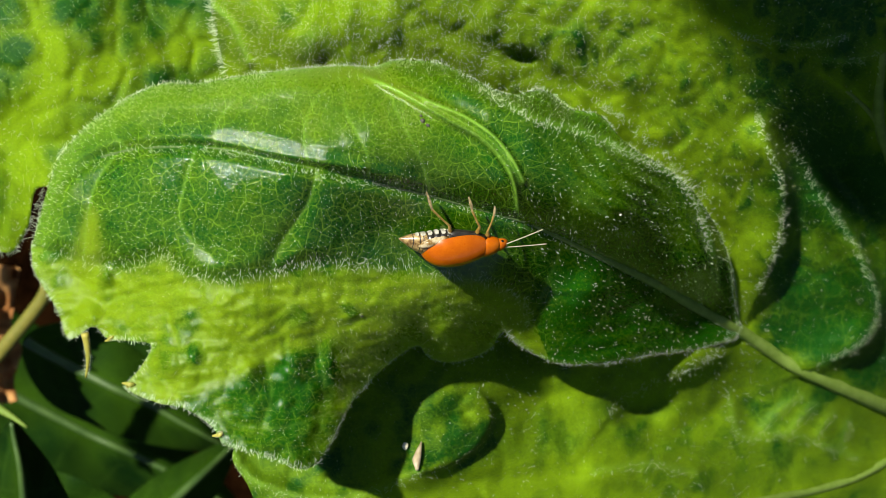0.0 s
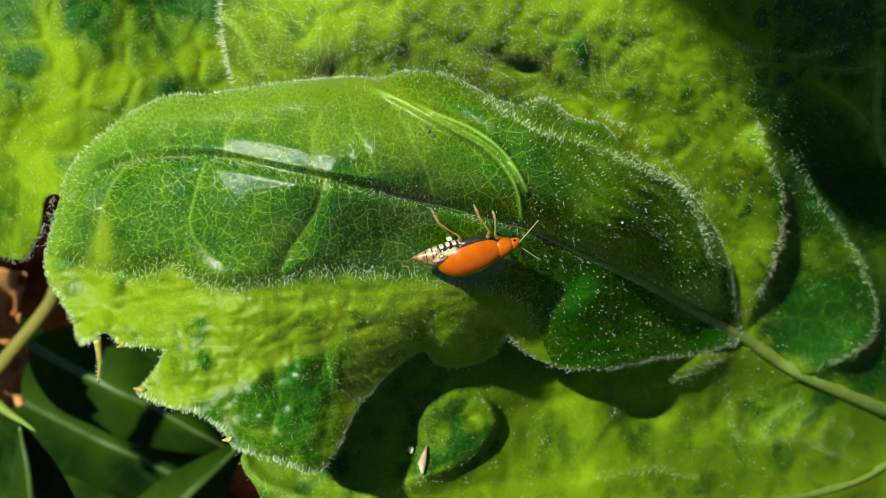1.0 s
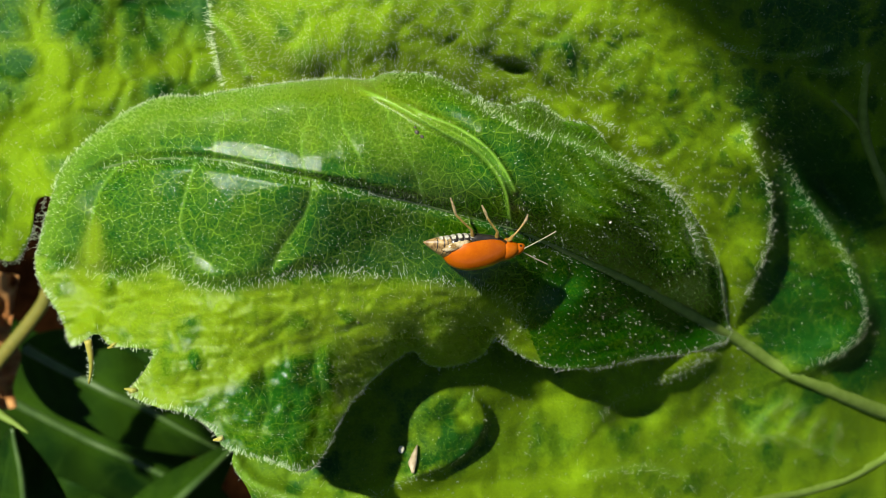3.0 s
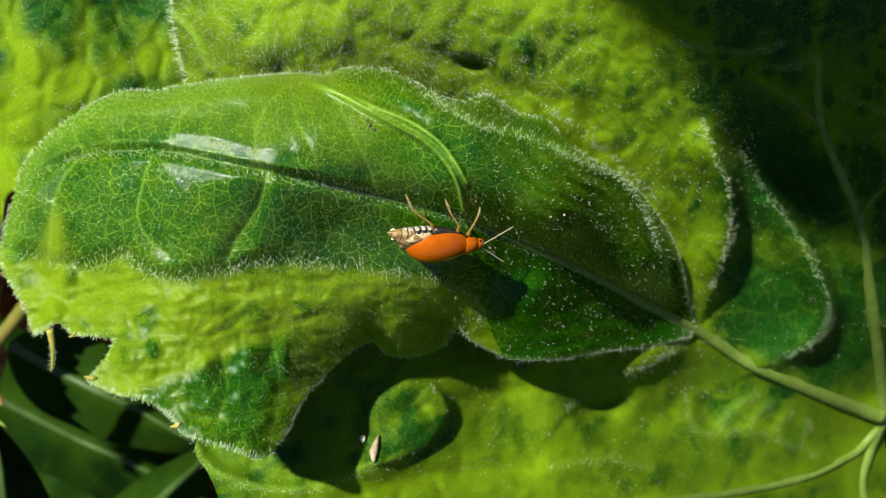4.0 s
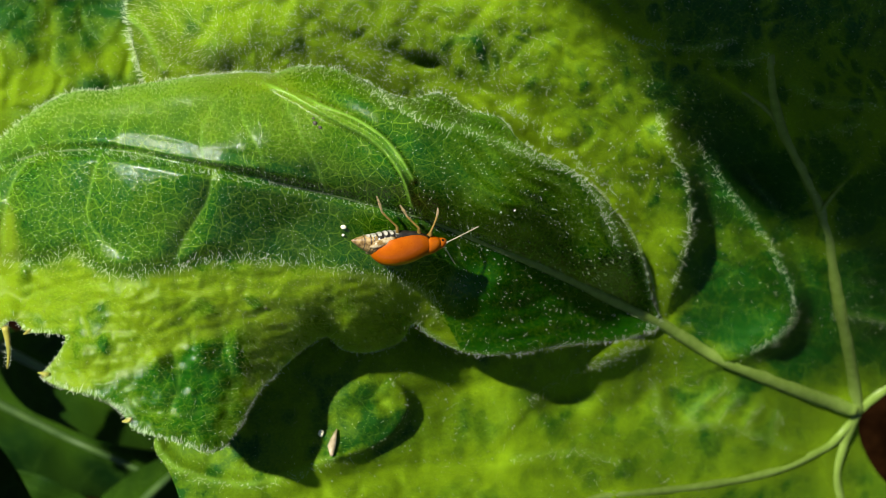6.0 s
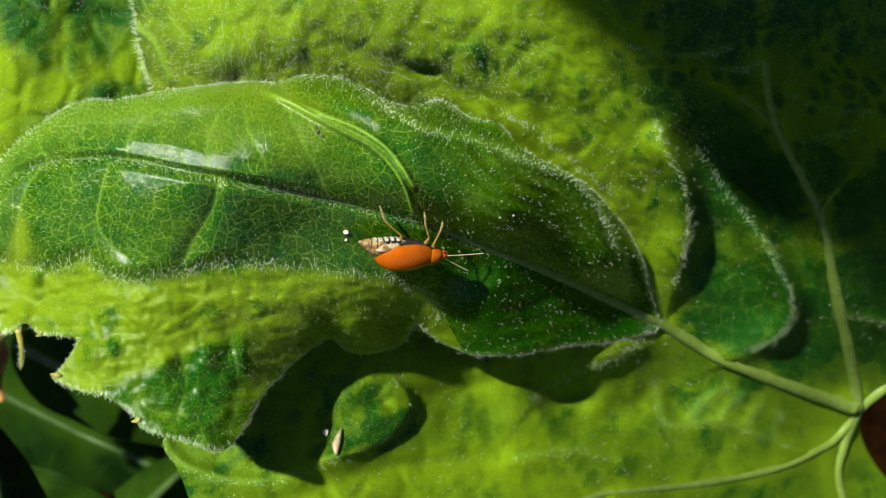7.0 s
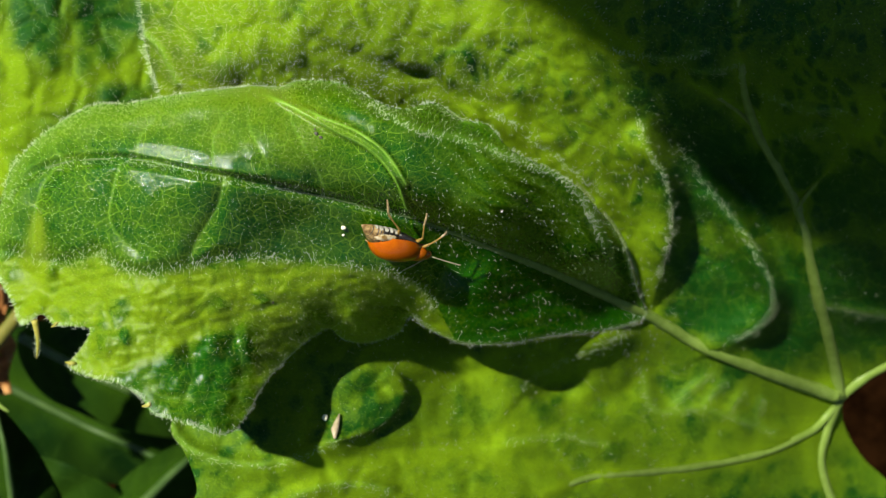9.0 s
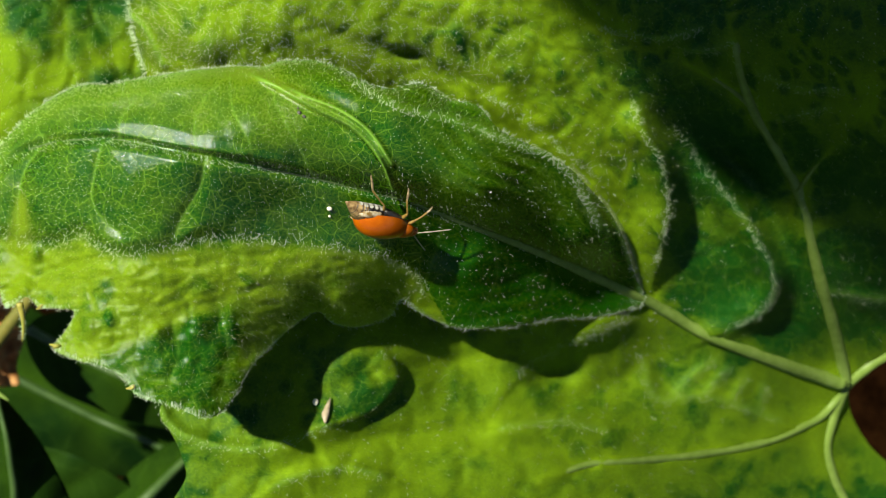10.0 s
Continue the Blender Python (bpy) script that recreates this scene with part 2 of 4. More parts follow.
def mesh_object(name, verts, faces, mat, parent=None, label="", smooth=True):
    me = bpy.data.meshes.new(name)
    me.from_pydata(np.asarray(verts, float).tolist(), [], faces if isinstance(faces, list) else faces.tolist())
    me.materials.append(mat)
    if smooth:
        me.polygons.foreach_set("use_smooth", [True] * len(me.polygons))
    me.update()
    ob = new(name, me)
    ob.parent = parent
    return tagged(ob, label)


def thing(name, label, category, group="", at=(0, 0, 0)):
    ob = new(name)
    ob.empty_display_size = 0.002
    ob.location = at
    return tagged(ob, label, category, group)


def sheet(name, outline, height, paint, mat, parent, pitch=4.0, thick=0.28, label=""):
    """A leaf blade with real thickness, cut along a closed outline on the plan and laid over height(u, v)."""
    lo, hi = outline.min(0) - pitch, outline.max(0) + pitch
    us, vs = np.arange(lo[0], hi[0], pitch), np.arange(lo[1], hi[1], pitch)
    gu, gv = np.meshgrid(us, vs)
    keep = inside(gu[:-1, :-1] + pitch / 2, gv[:-1, :-1] + pitch / 2, outline)
    index = np.arange(gu.size).reshape(gu.shape)
    quads = np.stack([index[:-1, :-1], index[1:, :-1], index[1:, 1:], index[:-1, 1:]], -1)[keep]
    used, quads = np.unique(quads, return_inverse=True)
    quads = quads.reshape(-1, 4)
    u, v = gu.ravel()[used], gv.ravel()[used]
    edges = np.concatenate([quads[:, [k, (k + 1) % 4]] for k in range(4)])
    keys = np.sort(edges, 1)
    _, first, count = np.unique(keys[:, 0] * len(u) + keys[:, 1], return_index=True, return_counts=True)
    rim = edges[first[count == 1]]
    on_rim = np.unique(rim)
    # the rim is drawn out to the cut line
    ring = np.vstack([outline, outline[:1]])
    best, bu, bv = np.full(len(on_rim), 1e9), u[on_rim].copy(), v[on_rim].copy()
    for a, b in zip(ring[:-1], ring[1:]):
        e = b - a
        t = np.clip(((u[on_rim] - a[0]) * e[0] + (v[on_rim] - a[1]) * e[1]) / max(e @ e, 1e-9), 0, 1)
        cu, cv = a[0] + t * e[0], a[1] + t * e[1]
        d = np.hypot(cu - u[on_rim], cv - v[on_rim])
        closer = d < best
        best[closer], bu[closer], bv[closer] = d[closer], cu[closer], cv[closer]
    pull = best < 2.5 * pitch
    u[on_rim[pull]], v[on_rim[pull]] = bu[pull], bv[pull]
    h = height(u, v)
    upper, lower = spread(u, v, h), spread(u, v, h - thick)
    n = len(u)
    faces = np.concatenate([quads, quads[:, ::-1] + n, np.stack([rim[:, 1], rim[:, 0], rim[:, 0] + n, rim[:, 1] + n], 1)])
    ob = mesh_object(name, np.concatenate([upper, lower]), faces, mat, parent, label)
    yellow, vein, *rest = paint(u, v)
    me = ob.data
    netting = rest[0] if rest else np.ones_like(u)
    me.attributes.new("netting", "FLOAT", "POINT").data.foreach_set("value", np.tile(netting, 2).astype(np.float32))
    place = np.stack([u * UNIT, v * UNIT, 0 * u], -1)
    me.attributes.new("yellow", "FLOAT", "POINT").data.foreach_set("value", np.tile(yellow, 2).astype(np.float32))
    me.attributes.new("vein", "FLOAT", "POINT").data.foreach_set("value", np.tile(vein, 2).astype(np.float32))
    me.attributes.new("place", "FLOAT_VECTOR", "POINT").data.foreach_set("vector", np.tile(place, (2, 1)).astype(np.float32).ravel())
    return ob


def normals(height, u, v, e=2.0):
    p = spread(u, v, height(u, v))
    a = spread(u + e, v, height(u + e, v)) - p
    b = spread(u, v + e, height(u, v + e)) - p
    n = np.cross(b, a)
    return p, n / np.linalg.norm(n, axis=1)[:, None]


def bristles(name, root, way, length, width, parent, mat=None, seed=5, label="", droop=0.25):
    """Fine tapered bent hairs, each a three-sided spike with a knee; roots in metres, lengths and widths in millimetres."""
    rng = np.random.RandomState(seed)
    n = len(root)
    length, width = np.asarray(length)[:, None] * 0.001, np.asarray(width)[:, None] * 0.001
    way = way / np.linalg.norm(way, axis=1)[:, None]
    side = np.cross(way, rng.normal(size=(n, 3)))
    side /= np.linalg.norm(side, axis=1)[:, None]
    third = np.cross(way, side)
    knee = root + way * length * 0.55
    tip = root + way * length + side * length * droop * rng.uniform(-1, 1, (n, 1))
    verts = []
    for centre, w in ((root - way * length * 0.05, 1.0), (knee, 0.72)):
        for k in range(3):
            a = 2 * math.pi * k / 3
            verts.append(centre + (side * math.cos(a) + third * math.sin(a)) * width * w)
    verts.append(tip)
    verts = np.stack(verts, 1).reshape(-1, 3)
    o = (np.arange(n) * 7)[:, None]
    quads = np.concatenate([o + [k, (k + 1) % 3, 3 + (k + 1) % 3, 3 + k] for k in range(3)])
    tris = np.concatenate([o + [3 + k, 3 + (k + 1) % 3, 6] for k in range(3)])
    ob = mesh_object(name, verts, quads.tolist() + tris.tolist(), mat or HAIR, parent, label)
    return tagged(ob, kind="stuff")


def tube(path, radii, sides=8):
    """Verts and faces of a closed tube along a path in metres."""
    p = np.asarray(path, float)
    r = np.broadcast_to(np.asarray(radii, float), len(p))
    tangent = np.gradient(p, axis=0)
    tangent /= np.linalg.norm(tangent, axis=1)[:, None] + 1e-12
    up = np.array([0.13, 0.21, 0.97])
    a = np.cross(tangent, up)
    a /= np.linalg.norm(a, axis=1)[:, None] + 1e-12
    b = np.cross(a, tangent)
    t = 2 * math.pi * np.arange(sides) / sides
    ringed = p[:, None] + r[:, None, None] * (a[:, None] * np.cos(t)[None, :, None] + b[:, None] * np.sin(t)[None, :, None])
    verts = np.concatenate([ringed.reshape(-1, 3), p[:1], p[-1:]])
    faces = []
    for k in range(len(p) - 1):
        for s in range(sides):
            q = (s + 1) % sides
            faces.append([k * sides + s, k * sides + q, (k + 1) * sides + q, (k + 1) * sides + s])
    e, last = len(p) * sides, (len(p) - 1) * sides
    for s in range(sides):
        faces.append([(s + 1) % sides, s, e])
        faces.append([last + s, last + (s + 1) % sides, e + 1])
    return verts, faces


def vein_on(name, points, radius0, radius1, height, parent, sink=0.35, mat=None, label=""):
    line = curve(points, 8.0)
    t = np.linspace(0, 1, len(line))
    r = (radius0 + (radius1 - radius0) * t) * (1 + 0.08 * lattice(line[:, 0], line[:, 1], 22, 3))
    h = np.array(height(line[:, 0], line[:, 1]))
    pad = np.r_[np.full(6, h[0]), h, np.full(6, h[-1])]
    h = np.convolve(pad, np.hanning(15)[1:-1] / np.hanning(15).sum(), "same")[6:-6] - r * sink
    verts, faces = tube(spread(line[:, 0], line[:, 1], h), r * 0.001)
    return mesh_object(name, verts, faces, mat or VEIN, parent, label)


def loft(rings, close=True):
    """A skin over rings of equal size, each (n, 3)."""
    rings = [np.asarray(r, float) for r in rings]
    n = len(rings[0])
    verts = np.concatenate(rings + [r.mean(0)[None] for r in (rings[0], rings[-1])])
    faces = []
    for k in range(len(rings) - 1):
        for s in range(n):
            q = (s + 1) % n
            faces.append([k * n + s, (k + 1) * n + s, (k + 1) * n + q, k * n + q])
    if close:
        e, last = len(rings) * n, (len(rings) - 1) * n
        for s in range(n):
            faces.append([s, (s + 1) % n, e])
            faces.append([last + (s + 1) % n, last + s, e + 1])
    return verts, faces


# ---- the main leaf: the broad lower blade ----
BLADE_CUT = curve([
    (368, -140), (372, 0), (382, 60), (392, 100), (400, 135), (430, 300), (450, 600), (420, 770), (412, 815), (440, 862),
    (462, 930), (480, 1040), (1100, 1060), (1790, 1060), (1730, 930), (1668, 862), (1641, 812), (1636, 775), (1650, 742),
    (1700, 708), (1790, 660), (2060, 560), (2080, 200), (2060, -140), (1200, -150), (368, -140)], 7.0)[:-1]
blade_base = relief([
    (926, 103, 9.7), (1007, 52, 9.2), (764, -9, 17), (494, 56, 18), (397, 108, 10), (1372, 74, 5.5), (1490, 110, 4.7),
    (1560, 184, -3.2), (1720, 67, 10), (1557, 223, -7), (1611, 382, -21), (1174, 185, 2), (1390, 329, -11), (1496, 421, -22),
    (1542, 531, -29), (1303, 580, -23), (1630, 738, -60), (1639, 805, -67), (1586, 817, -60), (1288, 786, -31.8), (1110, 772, -17.5),
    (1085, 844, -13), (804, 691, 2.5), (640, 760, 5.5), (712, 789, 5), (803, 780, 0.8), (614, 866, 6.8), (440, 850, 8), (600, 400, 4), (1000, 520, -12), (1682, 564, -36),
    (1675, 357, -17), (1900, 300, -8), (1250, 900, -24), (620, 930, 6.5), (1150, 655, -15.5), (1060, 685, -13), (1240, 632, -19.5), (985, 680, -10), (971, 715, -11), (900, 690, -4.5), (1101, 735, -19.2), (1124, 716, -22.5), (1230, 715, -26), (1289, 707, -32), (1123, 834, -16), (711, 711, 4), (1423, 569, -29), (1477, 656, -35.7), (1472, 322, -19), (1900, 620, -50), (560, -120, 17.5), (900, -130, 13), (1200, -130, 10), (1560, -130, 6)])
SIDE_RIBS = [curve(p) for p in (
    [(1303, 580), (1298, 480), (1235, 350), (1110, 205), (980, 140), (800, 60), (640, -20)],
    [(1557, 223), (1490, 150), (1380, 90), (1250, 20), (1150, -60)],
    [(1611, 382), (1660, 330), (1740, 270), (1830, 180)],
    [(1303, 590), (1230, 610), (1130, 650), (1000, 690), (880, 720), (760, 760)],
    [(1200, 905), (1120, 880), (1000, 860), (850, 850), (700, 880)],
    [(1290, 690), (1250, 740), (1100, 810), (960, 840), (820, 860)])]
CURL_A = curve([(1340, 195), (1358, 250), (1385, 320), (1388, 400), (1366, 470), (1345, 520)])
CURL_B = curve([(1405, 255), (1440, 320), (1480, 375), (1515, 430), (1545, 500), (1558, 555), (1530, 610), (1450, 648)])
VEINS = [(curve(p), a, b) for p, a, b in (
    ([(1636, 745), (1632, 650), (1628, 560), (1622, 470), (1612, 382), (1580, 290), (1557, 223), (1556, 150), (1565, 60), (1570, -60)], 1.15, 0.4),
    ([(1634, 745), (1590, 800), (1500, 850), (1380, 880), (1280, 895), (1200, 905), (1120, 940)], 0.85, 0.4),
    ([(1632, 745), (1610, 790), (1590, 850), (1600, 920), (1640, 1010)], 1.3, 1.1),
    ([(1634, 742), (1690, 700), (1780, 655), (1900, 590)], 1.3, 0.9),
    ([(1632, 742), (1560, 716), (1480, 682), (1400, 645), (1350, 612), (1303, 582)], 1.15, 0.75),
    ([(1303, 582), (1298, 500), (1262, 400), (1190, 300)], 0.4, 0.15),
    ([(1611, 382), (1650, 340), (1700, 300)], 0.35, 0.15),
    ([(1557, 223), (1520, 178), (1450, 130)], 0.35, 0.15))]
SEAM = curve([(1050, 172), (1100, 205), (1160, 255), (1205, 295), (1258, 352)])
CURL_C = curve([(1290, 690), (1310, 770), (1390, 768), (1440, 780), (1520, 812)])
CURL_D = curve([(1050, 835), (1100, 826), (1160, 822), (1230, 838)])
WRINKLES = [curve(p) for p in (
    [(1340, 760), (1390, 720), (1420, 700)], [(1395, 765), (1440, 715)], [(1440, 780), (1475, 730)], [(1490, 790), (1500, 745)],
    [(1300, 55), (1360, 72), (1430, 80), (1500, 62)], [(1450, 105), (1510, 108), (1560, 90)], [(1590, 150), (1660, 185), (1760, 190)],
    [(1600, 245), (1660, 235), (1720, 222)], [(1640, 570), (1740, 590), (1820, 580)])]
RIM_LOW = curve([(412, 800), (445, 848), (520, 876), (600, 884), (680, 862), (738, 836)])
CURL_E = curve([(630, 962), (700, 932), (770, 921), (840, 936)])
POCKET = curve([(1300, 592), (1265, 632), (1215, 660), (1160, 682), (1112, 706), (1085, 735)])
LEAFLET = curve([(735, 835), (790, 822), (840, 790), (866, 750), (862, 715), (835, 690)])


BLISTERS = ((1020, 62, 26), (990, 8, 24), (1118, 150, 28), (1062, 24, 18), (690, 25, 22), (500, 22, 24), (1088, 72, 16), (1212, 142, 22), (870, 40, 18),
            (1180, 235, 20), (620, 40, 16), (1075, 720, 26), (960, 730, 20), (1180, 790, 24), (700, 690, 22), (660, 760, 18))
CREASE = curve([(376, 12), (412, 45), (425, 75), (440, 110)])


def blade_height(u, v):
    h = blade_base(u, v)
    h = h + (0.3 + 0.3 * step(u, 1150, 1400)) * lattice(u, v, 120, 4) + 0.12 * lattice(u, v, 48, 5)
    puff, _ = blisters(u, v, 34, 11)
    rough = 1 - 0.6 * step(v, 560, 660)
    h = h + 0.13 * rough * puff
    puff, _ = blisters(u, v, 88, 17)
    h = h + 0.3 * puff
    h = h + 0.05 * lattice(u, v, 16, 6)
    for line in SIDE_RIBS:
        d, _, t = near(u, v, line)
        h = h - 0.9 * bell(d, 20) * (1 - 0.5 * t)
    # rolled folds, steep on the far side
    for line, tall in ((CURL_A, 4.5), (CURL_B, 4.5), (POCKET, 1.6)):
        d, side, t = near(u, v, line)
        swell = step(t, 0.0, 0.25) * (1 - 0.6 * step(t, 0.8, 1.0))
        h = h + tall * swell * np.where(side < 0, bell(d, 46), bell(d, 14))
        h = h - 0.3 * tall * swell * np.where(side > 0, bell(d - 34, 30), 0)
    for line, tall in ((SEAM, 0.9), (CURL_C, 1.3), (CURL_D, 1.0), (RIM_LOW, 1.2), (CURL_E, 1.2)):
        d, side, t = near(u, v, line)
        h = h + tall * np.where(side > 0, bell(d, 16), bell(d, 34))
    for line in WRINKLES:
        d, side, t = near(u, v, line)
        h = h + 0.9 * np.sin(math.pi * np.clip(t, 0.02, 0.98)) * np.where(side > 0, bell(d, 10), bell(d, 22))
    # the small cupped blister with its raised lip
    d, side, t = near(u, v, LEAFLET)
    lip = np.sin(math.pi * np.clip(t, 0.0, 1.0)) ** 0.6
    h = h + 2.2 * lip * np.where(side > 0, bell(d, 62), bell(d, 7))
    for a, b, r in BLISTERS:
        h = h + 0.022 * r * bell(np.hypot((u - a) * 1.1, (v - b) * 0.8), r)
    h = h + 0.8 * bell(np.hypot(u - 548, v - 75), 40) + 0.7 * bell(near(u, v, CREASE)[0], 8)
    for line, a, b in VEINS:
        d, _, t = near(u, v, line)
        r = a + (b - a) * t
        h = h + 0.75 * r * bell(d, 26.0 * r)
    # a worn pit
    h = h - 1.7 * bell(np.hypot((u - 924) * 0.75, (v - 100 - 0.25 * (u - 924)) * 1.6), 19)
    # hidden below the lobe the blade stays clear of it
    return np.where(inside(u, v, LOBE_CUT), np.minimum(h, lobe_base(u, v) - 2.2), h)


def blade_paint(u, v):
    small, pick = blisters(u, v, 34, 11)
    large, pick2 = blisters(u, v, 88, 17)
    blot = lattice(0.86 * u + 0.5 * v, 0.6 * v - 0.3 * u, 34, 22) + 0.6 * lattice(0.86 * u + 0.5 * v, 0.6 * v - 0.3 * u, 15, 23)
    yellow = 1.0 - 0.4 * step(blot, 0.0, 0.85) - 0.1 * step(v, 500, 640) -\
        0.45 * step(small, 0.2, 1.0) * (pick > 0.6) * (1 - 0.55 * step(v, 560, 660)) - 0.12 * large * (pick2 > 0.5)
    yellow = yellow + 0.28 * lattice(u, v, 160, 21)
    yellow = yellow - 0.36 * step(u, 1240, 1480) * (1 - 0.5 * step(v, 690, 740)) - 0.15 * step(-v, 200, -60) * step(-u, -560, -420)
    # Greener tissue, with shade painted in as well: upper right, curls and fork.
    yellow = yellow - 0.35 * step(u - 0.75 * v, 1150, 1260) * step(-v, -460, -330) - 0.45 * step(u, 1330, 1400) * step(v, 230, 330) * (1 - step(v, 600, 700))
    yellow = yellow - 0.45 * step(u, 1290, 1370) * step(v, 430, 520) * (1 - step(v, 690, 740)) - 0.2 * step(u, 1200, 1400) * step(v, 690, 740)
    # Extra yellow paints a sunlit patch at the far right.
    yellow = yellow + 0.45 * step(u, 1620, 1800) * bell(v - 280, 110)
    yellow = yellow - 0.7 * bell(np.hypot((u - 922) * 0.7, (v - 102) * 1.2), 22)
    for a, b, r in BLISTERS:
        yellow = yellow - 0.42 * bell(np.hypot((u - a) * 1.1, (v - b) * 0.8), 0.8 * r)
    vein = 0.45 * bell(np.hypot((u - 548) * 0.9, (v - 75) * 1.2), 38) * step(lattice(u, v, 12, 36), -0.8, 0.5)
    vein = np.maximum(vein, 0.6 * bell(near(u, v, CREASE)[0], 6))
    # Lower left is greener, with shade painted in; the leaflet is green by itself.
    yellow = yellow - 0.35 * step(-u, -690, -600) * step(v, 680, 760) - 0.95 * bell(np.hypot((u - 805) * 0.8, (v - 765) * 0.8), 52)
    for line in SIDE_RIBS:
        d, _, t = near(u, v, line)
        yellow = yellow + 0.5 * bell(d, 26) * (1 - 0.7 * step(u, 1000, 1150) * step(v, 560, 600))
    for line in WRINKLES + [CURL_C, CURL_D, RIM_LOW, CURL_E]:
        d, _, t = near(u, v, line)
        vein = np.maximum(vein, 0.25 * bell(d, 6))
    for line, a, b in VEINS:
        d, _, t = near(u, v, line)
        yellow = yellow + 0.4 * bell(d, 30.0 * (a + (b - a) * t))
    return np.clip(yellow, 0, 1), vein


# ---- the main leaf: the raised middle lobe ----
LOBE_RIM_TOP = [(55, 440), (68, 390), (82, 340), (100, 285), (140, 235), (190, 195), (240, 165), (290, 147), (345, 147), (400, 138),
                (500, 124), (600, 116), (660, 118), (700, 106), (780, 112), (850, 146), (905, 168), (960, 158), (1010, 192)]
LOBE_RIM_RIGHT = [(1062, 204), (1110, 255), (1200, 312), (1250, 372), (1288, 450), (1300, 540), (1306, 592), (1235, 618), (1150, 628),
                  (1070, 643), (985, 642), (920, 612), (890, 588), (862, 622), (800, 642), (758, 632), (738, 612)]
LOBE_RIM_FOOT = [(690, 642), (640, 690), (608, 735), (585, 785), (558, 822), (530, 830), (480, 812), (400, 788), (375, 755), (330, 725),
                 (275, 712), (224, 686), (248, 652), (268, 612), (236, 604), (192, 600), (165, 578), (122, 600), (102, 550), (62, 482)]
LOBE_CUT = curve(LOBE_RIM_TOP + LOBE_RIM_RIGHT + LOBE_RIM_FOOT + LOBE_RIM_TOP[:1], 6.0)[:-1]
RIM_TOP = curve(LOBE_RIM_TOP, 6.0)
RIM_RIGHT = curve(LOBE_RIM_RIGHT[:12], 8.0)
lobe_base = relief([
    (615, 126, 22.5), (541, 260, 27.2), (194, 483, 19), (227, 684, 21.6), (751, 218, 24.6), (1094, 376, 14.5), (1041, 194, 11.5),
    (656, 253, 26.6), (343, 274, 25.8), (1127, 612, -5.5), (943, 640, 0), (1056, 650, -3), (906, 604, 2.5), (721, 491, 17.4), (249, 618, 21.3), (571, 706, 18.6),
    (490, 644, 20.9), (169, 385, 21), (326, 405, 24.3), (761, 630, 8), (679, 667, 11.5), (561, 821, 19.5), (1303, 580, -21.5), (1180, 290, 3.5),
    (830, 435, 16.3), (930, 398, 16.6), (1042, 520, 6.4), (1020, 482, 7.4), (985, 555, 5.5), (1064, 459, 8), (1106, 501, 1.5), (1114, 557, -3), (1080, 579, -0.5), (1155, 589, -8), (1140, 441, 5), (1230, 480, -4.5), (1262, 440, -7), (1230, 545, -14), (932, 318, 21.6), (150, 250, 20),
    (80, 400, 18), (920, 560, 6), (480, 470, 23.5), (600, 480, 21.2), (640, 530, 19.8), (705, 560, 17.2), (790, 530, 14.4), (860, 500, 13.2), (700, 470, 18.2), (690, 400, 20.6), (400, 560, 23.4)])
MIDRIB = curve([(92, 340), (125, 305), (180, 278), (260, 262), (380, 264), (480, 284), (560, 301), (700, 332), (800, 357), (925, 392),
                (1000, 424), (1080, 462), (1160, 502), (1240, 548), (1303, 582)])
FOLD = curve([(600, 118), (650, 137), (700, 160), (760, 195), (800, 218), (850, 246), (885, 280), (908, 322), (916, 372)])
FOLD_B = curve([(690, 148), (760, 180), (820, 205), (872, 240), (905, 280), (926, 322)])
BULGE_FOOT = curve([(95, 445), (150, 462), (205, 472), (255, 462), (290, 448), (315, 474), (380, 492), (470, 484), (560, 466), (680, 472),
                    (800, 486), (870, 498), (925, 528), (945, 570)])
TERRACE = curve([(850, 150), (905, 185), (955, 212), (1030, 232), (1090, 258), (1140, 282), (1200, 312), (1240, 372), (1262, 450)])
LOBE_RIBS = [curve(p) for p in (
    [(345, 268), (328, 320), (318, 385), (340, 425), (375, 455)], [(560, 303), (545, 360), (505, 420), (480, 470)],
    [(205, 275), (172, 320), (155, 380), (148, 460)],
    [(545, 292), (538, 240), (548, 195), (585, 140)], [(652, 310), (648, 268), (615, 205), (600, 140)],
    [(380, 262), (386, 215), (430, 165)], [(762, 345), (745, 285), (705, 205), (690, 165)], [(225, 262), (200, 235), (215, 205)],
    [(1000, 424), (1015, 350), (960, 245)], [(1080, 462), (1125, 375), (1060, 262)], [(1160, 502), (1205, 400), (1150, 300)],
    [(1240, 548), (1272, 460), (1240, 380)], [(1000, 424), (960, 520), (915, 600)], [(1080, 462), (1070, 560), (1010, 635)],
    [(1160, 502), (1160, 570), (1110, 628)])]
FLAP_RIBS = [curve(p) for p in (
    [(240, 685), (330, 690), (440, 640), (560, 590), (680, 560)], [(470, 632), (480, 700), (465, 755)], [(560, 600), (575, 690), (560, 800)],
    [(385, 710), (415, 752), (500, 757), (565, 735)], [(120, 560), (250, 520), (420, 515), (600, 520)])]


LEDGE = curve([(368, 236), (440, 248), (500, 261), (545, 270), (600, 280), (660, 290)])
LEDGE_B = curve([(740, 180), (780, 198), (825, 222), (868, 250), (895, 285), (915, 320)])


